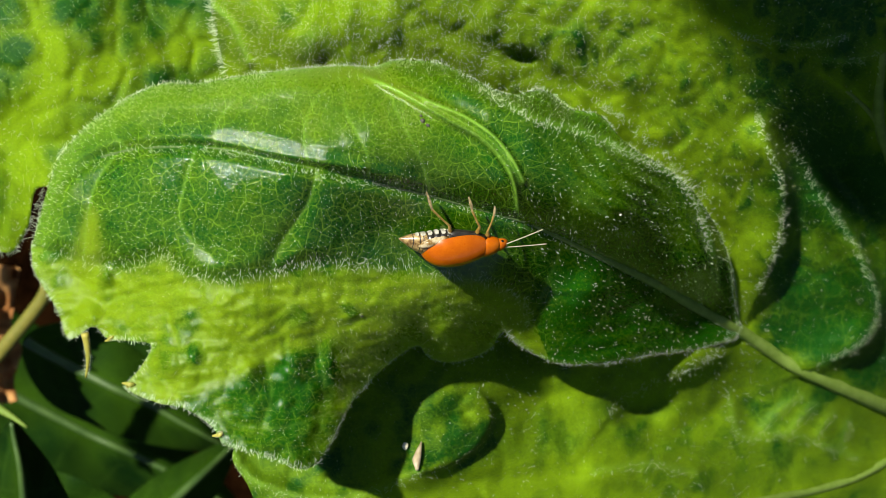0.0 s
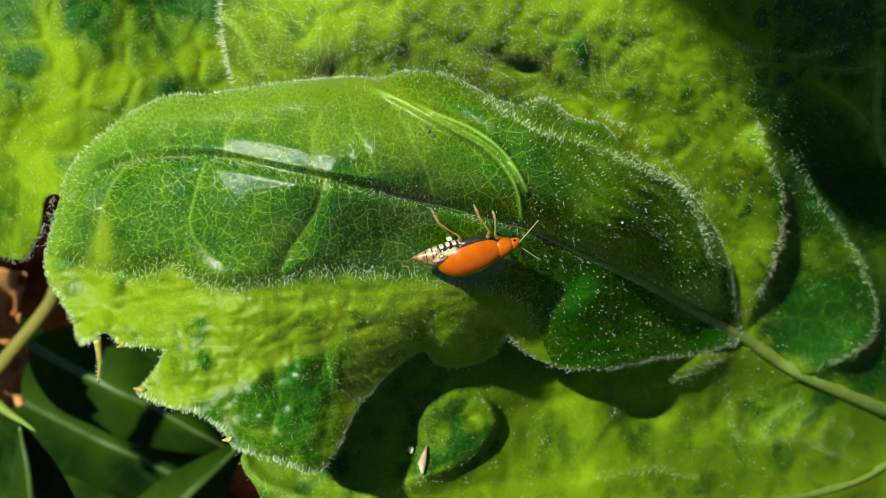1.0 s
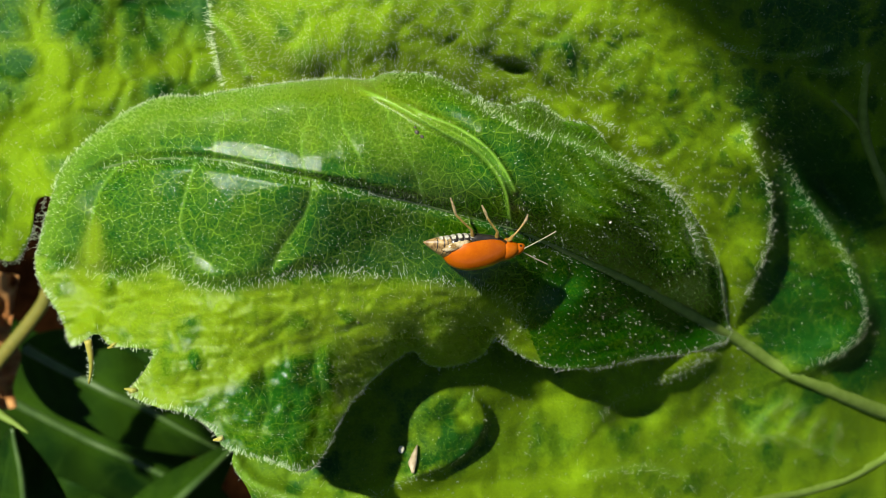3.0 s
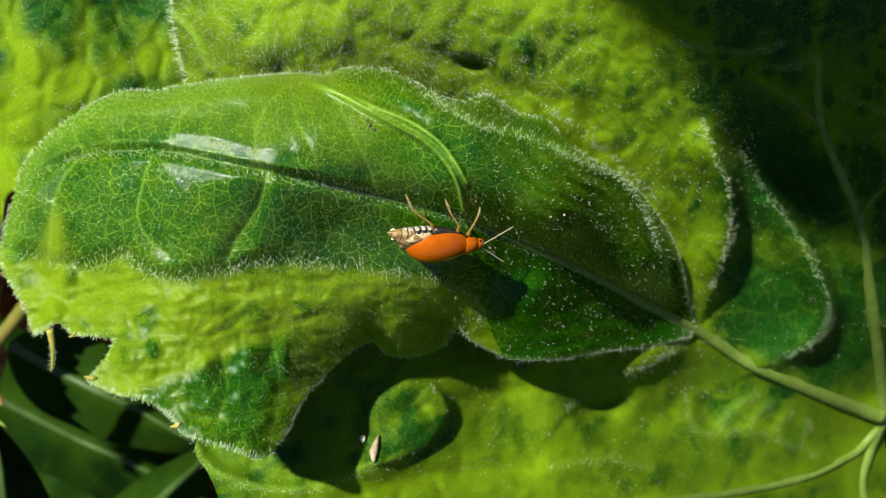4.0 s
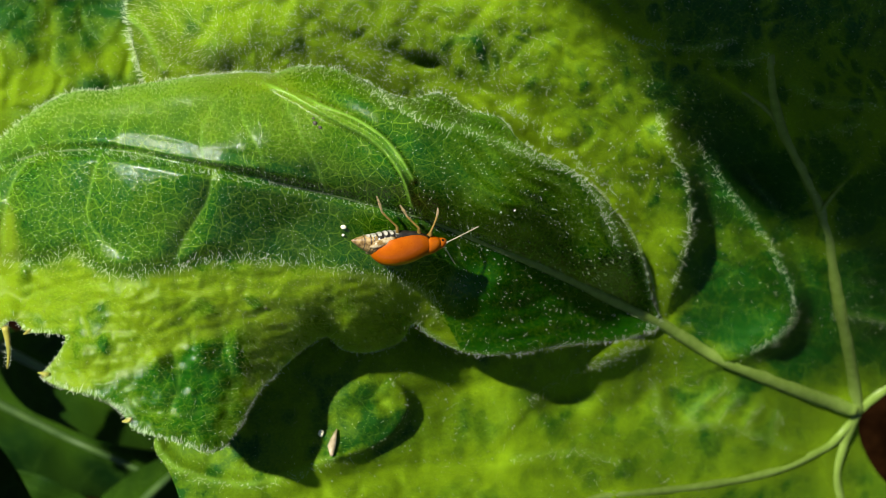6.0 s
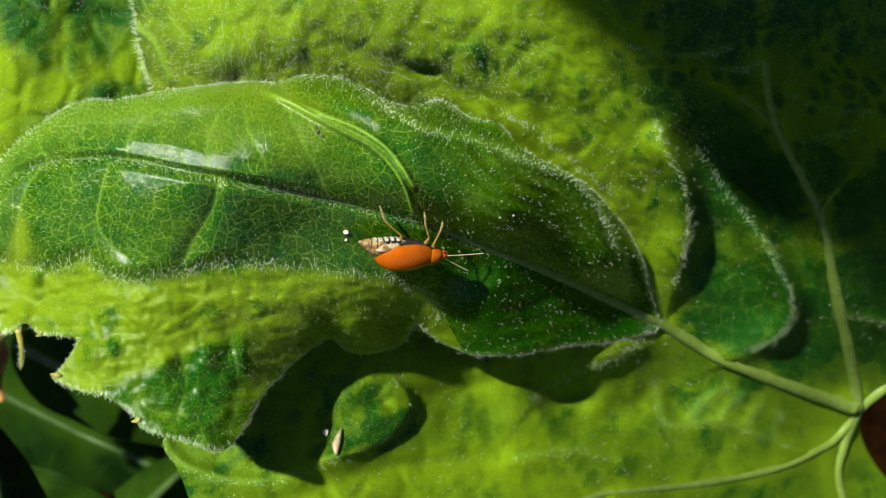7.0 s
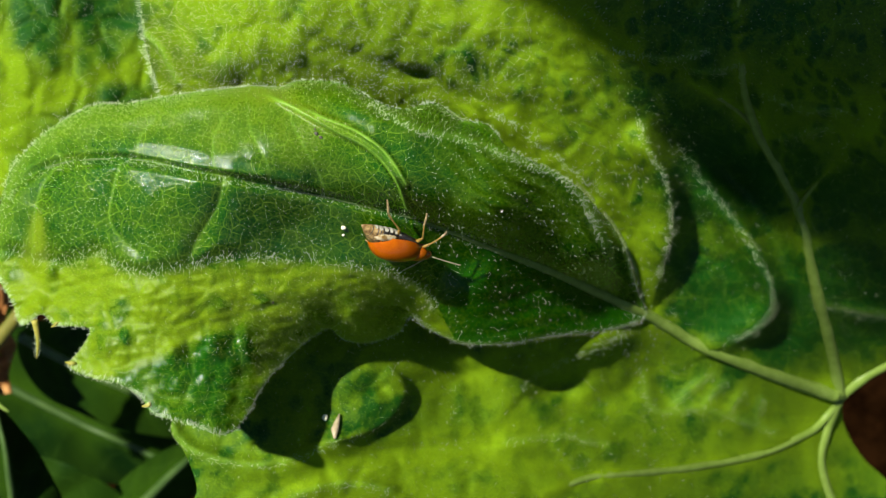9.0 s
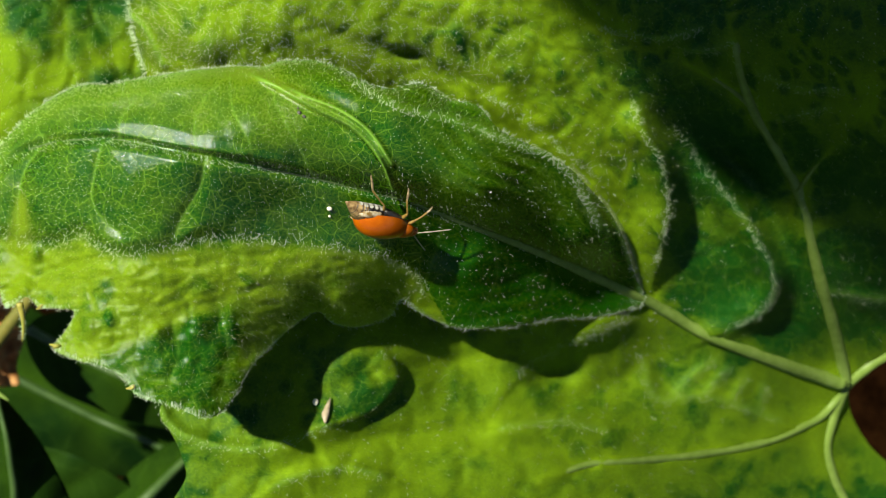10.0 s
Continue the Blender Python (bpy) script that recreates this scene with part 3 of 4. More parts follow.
def lobe_height(u, v):
    h = lobe_base(u, v)
    d_mid, side_mid, t_mid = near(u, v, MIDRIB)
    d_foot, side_foot, _ = near(u, v, BULGE_FOOT)
    above = np.where(side_foot > 0, d_foot, -d_foot)
    left, low = 1 - step(u, 640, 860), 1 - step(u, 520, 660)
    # quilted bulges between the ribs
    quilt = np.full(np.shape(u), 1e9)
    for line in LOBE_RIBS:
        quilt = np.minimum(quilt, near(u, v, line)[0])
    onbulge = step(above, -12, 26)
    cell = np.where(side_mid > 0, quilt, np.minimum(quilt, np.minimum(d_mid * 2.5, np.abs(above) + 6)))
    h = h + (0.16 + low * np.where(side_mid > 0, 0.05, 0.62)) * onbulge * (1 - 0.65 * bell(np.hypot(u - 325, v - 430), 60)) * (1 - np.exp(-cell / 26.0)) + 0.25 * low * onbulge
    h = h - (1 - left) * (0.5 * bell(d_mid, 9) + 0.8 * bell(d_mid, 42)) - left * 0.25 * bell(d_mid, 9)
    # banks that tilt to the light on both sides of the sunken midrib
    h = h + left * np.where(side_mid > 0, 0.15 * bell(d_mid - 22, 9) - (0.25 + 0.25 * step(u, 240, 380)) * (1 - step(d_mid, 3, 17)), -0.35 * (1 - step(d_mid, 4, 22)))
    # above the ledge the bank falls away
    fall = step(d_mid, 34, 78) * (1 - step(d_mid, 90, 150)) * step(u, 250, 330) * (1 - step(u, 540, 640))
    h = h - np.where(side_mid > 0, 0.5 * fall, 0)
    # level ledges: along the upper bank of the midrib, and between the twin crests of the fold
    for line, wide in ((LEDGE, 11.0), (LEDGE_B, 8.0)):
        d, side, t = near(u, v, line)
        level = -0.007 * d * side + np.interp(t, np.linspace(0, 1, len(line)), lobe_base(line[:, 0], line[:, 1])) + 0.3
        keep = (1 - step(d, wide - 3, wide + 7)) * step(t, 0.0, 0.06) * (1 - step(t, 0.94, 1.0))
        h = h + (level - h) * keep
    # the bulge overhangs the shoulder
    h = h + 0.08 * left * (1 - step(u, 500, 620)) * bell(above - 28, 26) - 0.1 * left * bell(above + 4, 12)
    # the long fold with its twin crests
    d, side, t = near(u, v, FOLD)
    h = h + 0.55 * bell(d, 6.5) * step(t, 0, 0.2) + 0.5 * np.where(side > 0, bell(d, 60), 0) * step(t, 0.1, 0.5)
    d, side, t = near(u, v, FOLD_B)
    h = h + 0.45 * bell(d, 6) * step(t, 0, 0.2)
    # terraces that run down to the fork
    d, side, t = near(u, v, TERRACE)
    h = h + 2.2 * np.where(side > 0, bell(d, 16), bell(d, 48))
    d, _, _ = near(u, v, RIM_RIGHT)
    h = h + np.where(side_mid > 0, 0.22, 0.10) * step(u, 960, 1080) * np.sin(d * 0.2 + 1.5 * lattice(u, v, 60, 8)) * (1 - step(d, 90, 170)) * step(d_mid, 14, 50)
    # shoulder puckers
    puff, _ = blisters(u, v, 46, 31)
    below = step(-above, 0, 30)
    h = h + 0.12 * below * puff + 0.16 * below * lattice(u, v, 44, 7) + 0.16 * below * lattice(u + 0.5 * v, 2.4 * v, 30, 37) + 0.05 * below * lattice(u, v, 9, 38)
    for line in FLAP_RIBS:
        d, _, t = near(u, v, line)
        h = h - 0.2 * bell(d, 14)
    for a, b, r, tall in ((188, 486, 14, 1.0), (300, 640, 22, 0.9), (340, 632, 18, 0.6), (520, 645, 24, 0.8), (580, 655, 20, 0.7), (795, 590, 34, 2.0),
                          (440, 655, 20, 0.8), (160, 560, 20, 1.0)):
        h = h + tall * bell(np.hypot(u - a, v - b), r)
    # the upper rim rolls over
    d, _, _ = near(u, v, RIM_TOP)
    h = h - 3.2 * np.exp(-d / 16.0) + 0.25 * bell(d - 30, 18)
    return h + 0.12 * lattice(u, v, 36, 9) + 0.035 * lattice(u, v, 14, 10)


def lobe_paint(u, v):
    d_foot, side_foot, _ = near(u, v, BULGE_FOOT)
    above = np.where(side_foot > 0, d_foot, -d_foot)
    below = step(-above, -8, 24)
    puff, pick = blisters(u, v, 46, 31)
    flap = step(v + 0.42 * (u - 460), 630, 668) * step(-u, -640, -560)
    yellow = 0.10 + 0.06 * lattice(u, v, 80, 33)
    d_mid, side_mid, _ = near(u, v, MIDRIB)
    yellow = yellow + 0.20 * np.where(side_mid > 0, step(d_mid, 20, 80), 0) * (1 - step(u, 700, 900))
    yellow = yellow + below * (0.62 - 0.42 * puff * (pick > 0.62) + 0.22 * lattice(u, v, 28, 39) + 0.15 * lattice(u, 2 * v, 12, 40)) * (1 - 0.97 * flap)
    # The cup is greener, with its shade painted in too by cutting yellow.
    yellow = yellow - 0.05 * flap - 0.6 * step(u, 930, 1000) * step(v, 420, 520) + 0.05 * step(u, 960, 1060) * np.where(side_mid > 0, 1, 0)
    yellow = yellow + 0.95 * bell(u - (158 - 0.08 * (v - 420)), 8 + 0.16 * np.clip(v - 360, 0, 120)) * step(v, 350, 400)
    d_rim, _, t_rim = near(u, v, RIM_TOP)
    yellow = yellow + 0.40 * bell(d_rim, 28) * step(t_rim, 0.45, 0.6) * (1 - step(t_rim, 0.62, 0.72)) + 0.06 * bell(d_rim, 40)
    for a, b, r in ((188, 486, 13), (300, 640, 20), (345, 632, 18), (520, 645, 24), (580, 660, 24), (500, 720, 50), (840, 600, 26)):
        yellow = yellow - 0.45 * bell(np.hypot(u - a, v - b), r)
    vein = np.zeros_like(u)
    for line in LOBE_RIBS:
        d, _, t = near(u, v, line)
        vein = np.maximum(vein, 0.38 * bell(d, 2.4) * (1 - 0.5 * t) * (1 - 0.75 * step(u, 900, 1000)))
        yellow = yellow + 0.03 * bell(d, 8)
    for line in FLAP_RIBS:
        d, _, t = near(u, v, line)
        vein = np.maximum(vein, 0.12 * bell(d, 3))
        yellow = yellow + 0.12 * bell(d, 16)
    for line, w in ((FOLD, 6), (FOLD_B, 5)):
        d, _, t = near(u, v, line)
        vein = np.maximum(vein, 0.9 * bell(d, 0.5 * w) * step(t, 0.02, 0.2))
        yellow = yellow + 0.2 * bell(d, 10) * (1 - step(t, 0.3, 0.7))
    # Pale strip between the twin crests paints the fold's glossy highlight.
    d, _, t = near(u, v, LEDGE_B)
    vein = np.maximum(vein, 0.22 * bell(d, 9))
    d, _, t = near(u, v, TERRACE)
    vein = np.maximum(vein, 0.30 * bell(d, 8))
    d, _, _ = near(u, v, np.vstack([LOBE_CUT, LOBE_CUT[:1]]))
    vein = np.maximum(vein, 0.22 * bell(d, 5))
    vein = np.maximum(vein, 0.42 * bell(d_rim, 30) * (1 - step(t_rim, 0.5, 0.7)))
    bare = step(u, 900, 1010) * np.where(side_mid > 0, 0.6, 0.95)
    return np.clip(yellow, 0, 1), np.clip(vein, 0, 1), 1 - np.maximum(bare, 0.6 * below)


def top_height(u, v):
    return np.where(inside(u, v, LOBE_CUT), lobe_height(u, v), blade_height(u, v))


leaf = thing("leaf", "hairy yellow-green mottled leaf with a puckered curled middle lobe", "leaf", "leaves of the plant")
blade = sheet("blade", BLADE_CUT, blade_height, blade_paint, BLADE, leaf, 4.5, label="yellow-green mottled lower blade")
lobe = sheet("lobe", LOBE_CUT, lobe_height, lobe_paint, LOBE, leaf, 3.2, label="raised dark green quilted lobe with a yellow shoulder")
vein_on("midrib", [(1632, 742), (1560, 716), (1480, 682), (1400, 645), (1350, 612), (1303, 582), (1240, 548), (1160, 502), (1080, 462),
                   (1000, 424), (930, 392)], 1.15, 0.16, top_height, leaf, 0.8)
vein_on("midrib_tip", [(925, 392), (800, 357), (700, 332), (560, 301), (480, 284), (380, 264), (260, 262), (180, 278)],
        0.10, 0.12, lobe_height, leaf, 0.6, RIB)
for line, a, b in VEINS:
    if line[0][1] != 742 or line[1][0] > 1632:
        vein_on("vein", line[::3] if len(line) > 12 else line, 0.85 * a, 0.85 * b, blade_height, leaf, 0.95)

# the toothed tips of the lobe
for root, tip, fat in (((150, 590), (152, 668), 0.30), ((232, 684), (216, 678), 0.36), ((388, 768), (376, 772), 0.28),
                       ((196, 596), (186, 604), 0.28)):
    a, b = np.array(root, float), np.array(tip, float)
    t = np.linspace(0, 1, 12)[:, None]
    line = a + (b - a) * t + np.array([[5.0, 0.0]]) * np.sin(t * math.pi)
    h0 = float(lobe_height(np.array([a[0]]), np.array([a[1]]))[0])
    h = h0 + 0.1 - 1.2 * t[:, 0] * np.linalg.norm(b - a) / 80
    verts, faces = tube(spread(line[:, 0], line[:, 1], h), np.linspace(fat, 0.07, 12) * 0.001)
    mesh_object("tooth", verts, faces, STEM, leaf, "yellow tooth of the leaf margin")
    if np.linalg.norm(b - a) > 50:
        rng = np.random.RandomState(77)
        k = rng.randint(1, 11, 70)
        side = np.stack([rng.choice([-1, 1], 70), rng.normal(0, 0.35, 70), rng.uniform(0, 0.8, 70)], -1)
        bristles("hairs", spread(line[k, 0], line[k, 1], h[k]), side, rng.uniform(0.25, 0.5, 70), np.full(70, 0.014), leaf, seed=78)


# ---- hairs ----
def fur(name, height, cut, box, count, density, length, parent, seed, lean=(0.0, 0.0, 0.0), spread_by=0.45, width=0.0105, label="", mat=None):
    """Hairs over a blade: density(u, v) from 0 to 1, length(u, v) in millimetres."""
    rng = np.random.RandomState(seed)
    u, v = rng.uniform(box[0], box[2], count), rng.uniform(box[1], box[3], count)
    keep = inside(u, v, cut)
    u, v = u[keep], v[keep]
    keep = rng.uniform(0, 1, len(u)) < density(u, v)
    u, v = u[keep], v[keep]
    p, n = normals(height, u, v)
    way = n + rng.normal(0, spread_by, (len(u), 3)) + np.array(lean)
    return bristles(name, p, way, length(u, v) * rng.uniform(0.5, 1.25, len(u)), width * rng.uniform(0.7, 1.2, len(u)), parent, mat, seed=seed + 1, label=label)


def margin_hairs(name, line, height, count, length, parent, seed, out=1.0, width=0.012, jitter=3.0, low=-0.1, back=0.0):
    """A fringe along a line, leaning to its left as it runs (v down)."""
    rng = np.random.RandomState(seed)
    k = rng.randint(0, len(line) - 1, count)
    t = rng.uniform(0, 1, (count, 1))
    p = line[k] * (1 - t) + line[k + 1] * t
    e = line[k + 1] - line[k]
    e = e / (np.linalg.norm(e, axis=1)[:, None] + 1e-9)
    away = np.stack([e[:, 1], e[:, 0]], -1) * out
    p = p + rng.normal(0, jitter, p.shape) - np.stack([e[:, 1], -e[:, 0]], -1) * back
    root = spread(p[:, 0], p[:, 1], height(p[:, 0], p[:, 1]))
    way = np.stack([away[:, 0], away[:, 1], rng.uniform(low, low + 0.8, count)], -1) + rng.normal(0, 0.3, (count, 3))
    return bristles(name, root, way, length * rng.uniform(0.45, 1.2, count), width * rng.uniform(0.7, 1.2, count), parent, seed=seed + 1)


def shoulder(u, v):
    """1 on the downy yellow shoulder below the bulge, 0 elsewhere; the hanging flap is nearly bare."""
    d, side, _ = near(u, v, BULGE_FOOT)
    flap = step(v + 0.42 * (u - 460), 630, 668) * step(-u, -640, -560)
    return np.where(side > 0, 0, 1) * step(d, 0, 20) * (1 - step(u, 880, 950)) * (1 - 0.8 * flap)


fur("down", lobe_height, LOBE_CUT, (50, 430, 860, 840), 20000, shoulder, lambda u, v: 0.30 + 0 * u, leaf, 41, lean=(0.1, 0.2, 0.0), spread_by=0.6, width=0.0065, mat=DOWN)
fur("down", lobe_height, LOBE_CUT, (50, 100, 1310, 840), 20000, lambda u, v: 0.25 + 0 * u, lambda u, v: 0.13 + 0 * u, leaf, 44, spread_by=0.5, width=0.006, mat=DOWN)
fur("hairs", lobe_height, LOBE_CUT, (560, 130, 1310, 840), 9000, lambda u, v: np.clip(0.10 + 0.26 * step(u, 820, 1000) + 0.3 * shoulder(u, v), 0, 1),
    lambda u, v: 0.26 + 0.1 * step(u, 900, 1050), leaf, 45, lean=(-0.1, 0.1, 1.9), spread_by=0.3, width=0.022)
fur("hairs", lobe_height, LOBE_CUT, (50, 430, 760, 840), 2600, lambda u, v: 0.5 + 0 * u, lambda u, v: 0.2 + 0 * u, leaf, 46, spread_by=0.4, width=0.009)
fur("down", lobe_height, LOBE_CUT, (50, 100, 1020, 460), 16000, lambda u, v: 0.9 * bell(near(u, v, RIM_TOP)[0], 22), lambda u, v: 0.17 + 0 * u, leaf, 47,
    lean=(-0.2, 0.4, 0.0), spread_by=0.5, width=0.0075)
fur("hairs", lobe_height, LOBE_CUT, (90, 150, 760, 480), 5200, lambda u, v: 0.55 + 0 * u, lambda u, v: 0.2 + 0 * u, leaf, 50, lean=(-0.1, 0.1, 1.2), spread_by=0.3, width=0.012)
fur("hairs", blade_height, BLADE_CUT, (370, -60, 1900, 1000), 15000,
    lambda u, v: np.where(inside(u, v, LOBE_CUT), 0, np.clip(0.95 - 0.55 * step(u, 1300, 1500) - 0.45 * step(v, 600, 700), 0, 1) * (0.5 + 0.5 * step(lattice(u, v, 40, 35), -0.4, 0.4))),
    lambda u, v: 0.24 + 0.08 * step(u, 1100, 1300), leaf, 43, lean=(0.1, 0.1, 0.9), spread_by=0.4, width=0.0165)
fur("down", blade_height, BLADE_CUT, (370, -60, 1150, 160), 9000, lambda u, v: np.where(inside(u, v, LOBE_CUT), 0, 1.0 - 0.5 * step(u, 700, 1100)), lambda u, v: 0.28 + 0 * u, leaf, 49,
    spread_by=0.6, width=0.007)
fur("down", blade_height, BLADE_CUT, (370, -60, 1700, 1000), 24000, lambda u, v: np.where(inside(u, v, LOBE_CUT), 0, 0.8), lambda u, v: 0.22 + 0 * u, leaf, 48,
    spread_by=0.6, width=0.0065, mat=DOWN)
margin_hairs("fringe", np.vstack([LOBE_CUT, LOBE_CUT[:1]]), lobe_height, 3600, 0.5, leaf, 51, out=-1.0, width=0.0135)
margin_hairs("fringe", curve([(370, -60), (382, 60), (392, 100), (400, 135)]), blade_height, 260, 0.6, leaf, 53, out=-1.0)
margin_hairs("fringe", BULGE_FOOT, lobe_height, 620, 0.4, leaf, 55, out=-0.6, jitter=8.0, width=0.013)
for n, line in enumerate([TERRACE, SEAM, CURL_A, CURL_B, CURL_C, CURL_D, RIM_LOW, CURL_E, LEAFLET, MIDRIB, POCKET] + WRINKLES):
    margin_hairs("fringe", line, top_height, int(len(line) * (11 if n < 4 else 7 if n < 10 else 12)), 0.5 if n < 4 else 0.36, leaf, 60 + n, out=0.4, jitter=4.5, width=0.0135, low=0.4, back=6.0)

# ---- the neighbouring leaf ----
NEXT_CUT = curve([(-220, -140), (200, -150), (470, -140), (480, 60), (470, 200), (350, 330), (200, 380), (75, 330), (50, 400), (22, 445), (-30, 440),
                  (-220, 420), (-230, 100), (-220, -140)], 7.0)[:-1]
next_base = relief([(20, 277, -8), (133, 135, -5.4), (40, 43, -5.4), (285, 43, -12), (133, 44, -5.4), (234, 115, -8), (10, 420, 1), (-200, 100, -6),
                    (450, 50, -16), (400, 300, -12)])
NEXT_RIBS = [curve(p) for p in ([(-120, 310), (0, 225), (100, 165), (220, 118), (330, 92), (470, 70)], [(60, 195), (90, 120), (70, 40), (60, -60)],
                                [(180, 130), (200, 60), (190, -40)], [(30, 215), (60, 290), (50, 420)], [(-80, 280), (-60, 160), (-90, 40)])]


def next_height(u, v):
    h = next_base(u, v) + 0.7 * lattice(u, v, 90, 14)
    puff, _ = blisters(u, v, 62, 71)
    h = h + 0.4 * puff
    for line in NEXT_RIBS:
        d = near(u, v, line)[0]
        h = h - 0.3 * bell(d, 24) + 0.12 * bell(d, 7)
    return h


def next_paint(u, v):
    puff, pick = blisters(u, v, 62, 71)
    yellow = 0.52 - 0.2 * puff * (pick > 0.5) - 0.45 * step(lattice(u, v, 45, 73) + 0.5 * lattice(u, v, 17, 74), -0.3, 1.0) + 0.25 * lattice(u, v, 100, 15)
    for line in NEXT_RIBS:
        yellow = yellow + 0.6 * bell(near(u, v, line)[0], 26)
    yellow = yellow + 0.3 * step(v, 150, 260) - 0.55 * step(-v, -80, 20)
    return np.clip(yellow, 0, 1), 0 * u


next_leaf = thing("leaf", "yellow-green veined leaf lying under the curled lobe", "leaf", "leaves of the plant")
sheet("blade", NEXT_CUT, next_height, next_paint, BLADE, next_leaf, 5.0)
fur("hairs", next_height, NEXT_CUT, (-60, -60, 420, 450), 5000, lambda u, v: 0.7 + 0 * u, lambda u, v: 0.3 + 0 * u, next_leaf, 81)
margin_hairs("fringe", curve([(75, 335), (50, 400), (22, 445), (-30, 440)]), next_height, 160, 0.55, next_leaf, 83, width=0.008)


# ---- leaves further down, and an unseen one added overhead for its shade ----
def low_leaf(label, base, tip, width, h0, h1, droop, seed, mat, yellowness=0.25, thick=0.4, steps=(60, 36), pitch_roll=0.0, grain=70, lay=spread, stout=1.0, ridge=0.0):
    """An ovate leaf between two points on the plan (u, v), bent and wavy; h in millimetres."""
    a, b = np.array(base, float), np.array(tip, float)
    ob = thing("leaf", label, "leaf", "leaves of the plant")
    s, t = np.meshgrid(np.linspace(0, 1, steps[0]), np.linspace(-1, 1, steps[1]), indexing="ij")
    half = width * (np.sin(math.pi * s**0.8) ** 0.75 * (1 - 0.35 * s) + 0.01)
    e = (b - a) / np.linalg.norm(b - a)
    f = np.array([-e[1], e[0]])
    wave = 0.06 * lattice(s * 300, t * 120, 60, seed)
    u = a[0] + (b - a)[0] * s + f[0] * half * (t + wave)
    v = a[1] + (b - a)[1] * s + f[1] * half * (t + wave)
    h = h0 + (h1 - h0) * s - droop * (s - 0.4) ** 2 + pitch_roll * t
    h = h - ridge * np.abs(t) ** 1.3
    rib = np.abs(np.sin((s * 7 - np.abs(t) * 1.4) * math.pi))
    h = h + 0.25 * width * 0.05 * (np.abs(t) ** 1.4) + 0.004 * width * rib * step(np.abs(t), 0.05, 0.3) + 1.2 * lattice(u, v, grain, seed + 1)
    top, under = lay(u, v, h).reshape(-1, 3), lay(u, v, h - thick).reshape(-1, 3)
    n, m = steps
    index = np.arange(n * m).reshape(n, m)
    q = np.stack([index[:-1, :-1], index[1:, :-1], index[1:, 1:], index[:-1, 1:]], -1).reshape(-1, 4)
    edge = np.concatenate([index[0], index[1:, -1], index[-1, -2::-1], index[-2:0:-1, 0]])
    nxt = np.roll(edge, -1)
    walls = np.stack([edge, nxt, nxt + n * m, edge + n * m], 1)
    body = mesh_object("blade", np.concatenate([top, under]), np.concatenate([q, q[:, ::-1] + n * m, walls]), mat, ob)
    yellow = np.clip(yellowness + 0.6 * bell(t, 0.2) + 0.35 * (1 - rib) * 0.6 + 0.45 * lattice(u, v, 75, seed + 3), 0, 1).ravel()
    place = np.stack([u * UNIT, v * UNIT, 0 * u], -1).reshape(-1, 3)
    me = body.data
    me.attributes.new("yellow", "FLOAT", "POINT").data.foreach_set("value", np.tile(yellow, 2).astype(np.float32))
    me.attributes.new("vein", "FLOAT", "POINT").data.foreach_set("value", np.tile(0.5 * bell(t, 0.03).ravel(), 2).astype(np.float32))
    me.attributes.new("netting", "FLOAT", "POINT").data.foreach_set("value", np.ones(2 * n * m, np.float32))
    me.attributes.new("place", "FLOAT_VECTOR", "POINT").data.foreach_set("vector", np.tile(place, (2, 1)).astype(np.float32).ravel())
    mid = steps[1] // 2
    verts, faces = tube(top.reshape(n, m, 3)[1:-1, mid] + np.array([0, 0, 0.0001]), np.linspace(0.9, 0.3, n - 2) * 0.001 * stout)
    mesh_object("midrib", verts, faces, DULL_VEIN, ob)
    return ob


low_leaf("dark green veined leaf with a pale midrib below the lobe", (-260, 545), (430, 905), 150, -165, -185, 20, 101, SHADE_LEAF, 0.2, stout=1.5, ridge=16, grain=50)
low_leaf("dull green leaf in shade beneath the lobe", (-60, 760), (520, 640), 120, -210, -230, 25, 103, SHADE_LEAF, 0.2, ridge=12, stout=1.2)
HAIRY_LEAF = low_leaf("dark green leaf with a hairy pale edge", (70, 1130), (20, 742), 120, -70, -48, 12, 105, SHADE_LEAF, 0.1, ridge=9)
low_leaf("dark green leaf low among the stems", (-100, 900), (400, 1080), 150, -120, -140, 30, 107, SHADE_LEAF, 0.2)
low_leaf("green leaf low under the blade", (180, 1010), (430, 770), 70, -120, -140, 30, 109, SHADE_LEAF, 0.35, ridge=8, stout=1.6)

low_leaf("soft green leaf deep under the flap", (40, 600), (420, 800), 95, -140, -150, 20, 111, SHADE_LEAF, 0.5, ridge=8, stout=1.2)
for pts, wide in (([(-30, 700), (0, 724), (25, 740), (48, 757)], 0.55),):
    line = curve(pts, 8)
    verts, faces = tube(spread(line[:, 0], line[:, 1], np.full(len(line), -44.0)), np.linspace(wide * 1.5, 0.15, len(line)) * 0.001, 8)
    mesh_object("margin", verts, faces, VEIN, HAIRY_LEAF, "pale hairy leaf margin")

# the withered brown leaf and a yellow stem beside it
dry = thing("withered_leaf", "curled brown withered leaf among the stems", "leaf")
s, t = np.meshgrid(np.linspace(0, 1, 40), np.linspace(0, 1, 26), indexing="ij")
au = -215 + 245 * s + 18 * lattice(s * 100, t * 100, 22, 121)
av = 465 + 240 * t + 18 * lattice(s * 100, t * 100, 22, 122)
ah = -120 + 9 * np.sin(3.2 * s + 1.5 * t) + 5 * lattice(s * 100, t * 100, 18, 123) + 4 * lattice(s * 100, t * 100, 7, 124)
grid = np.arange(s.size).reshape(s.shape)
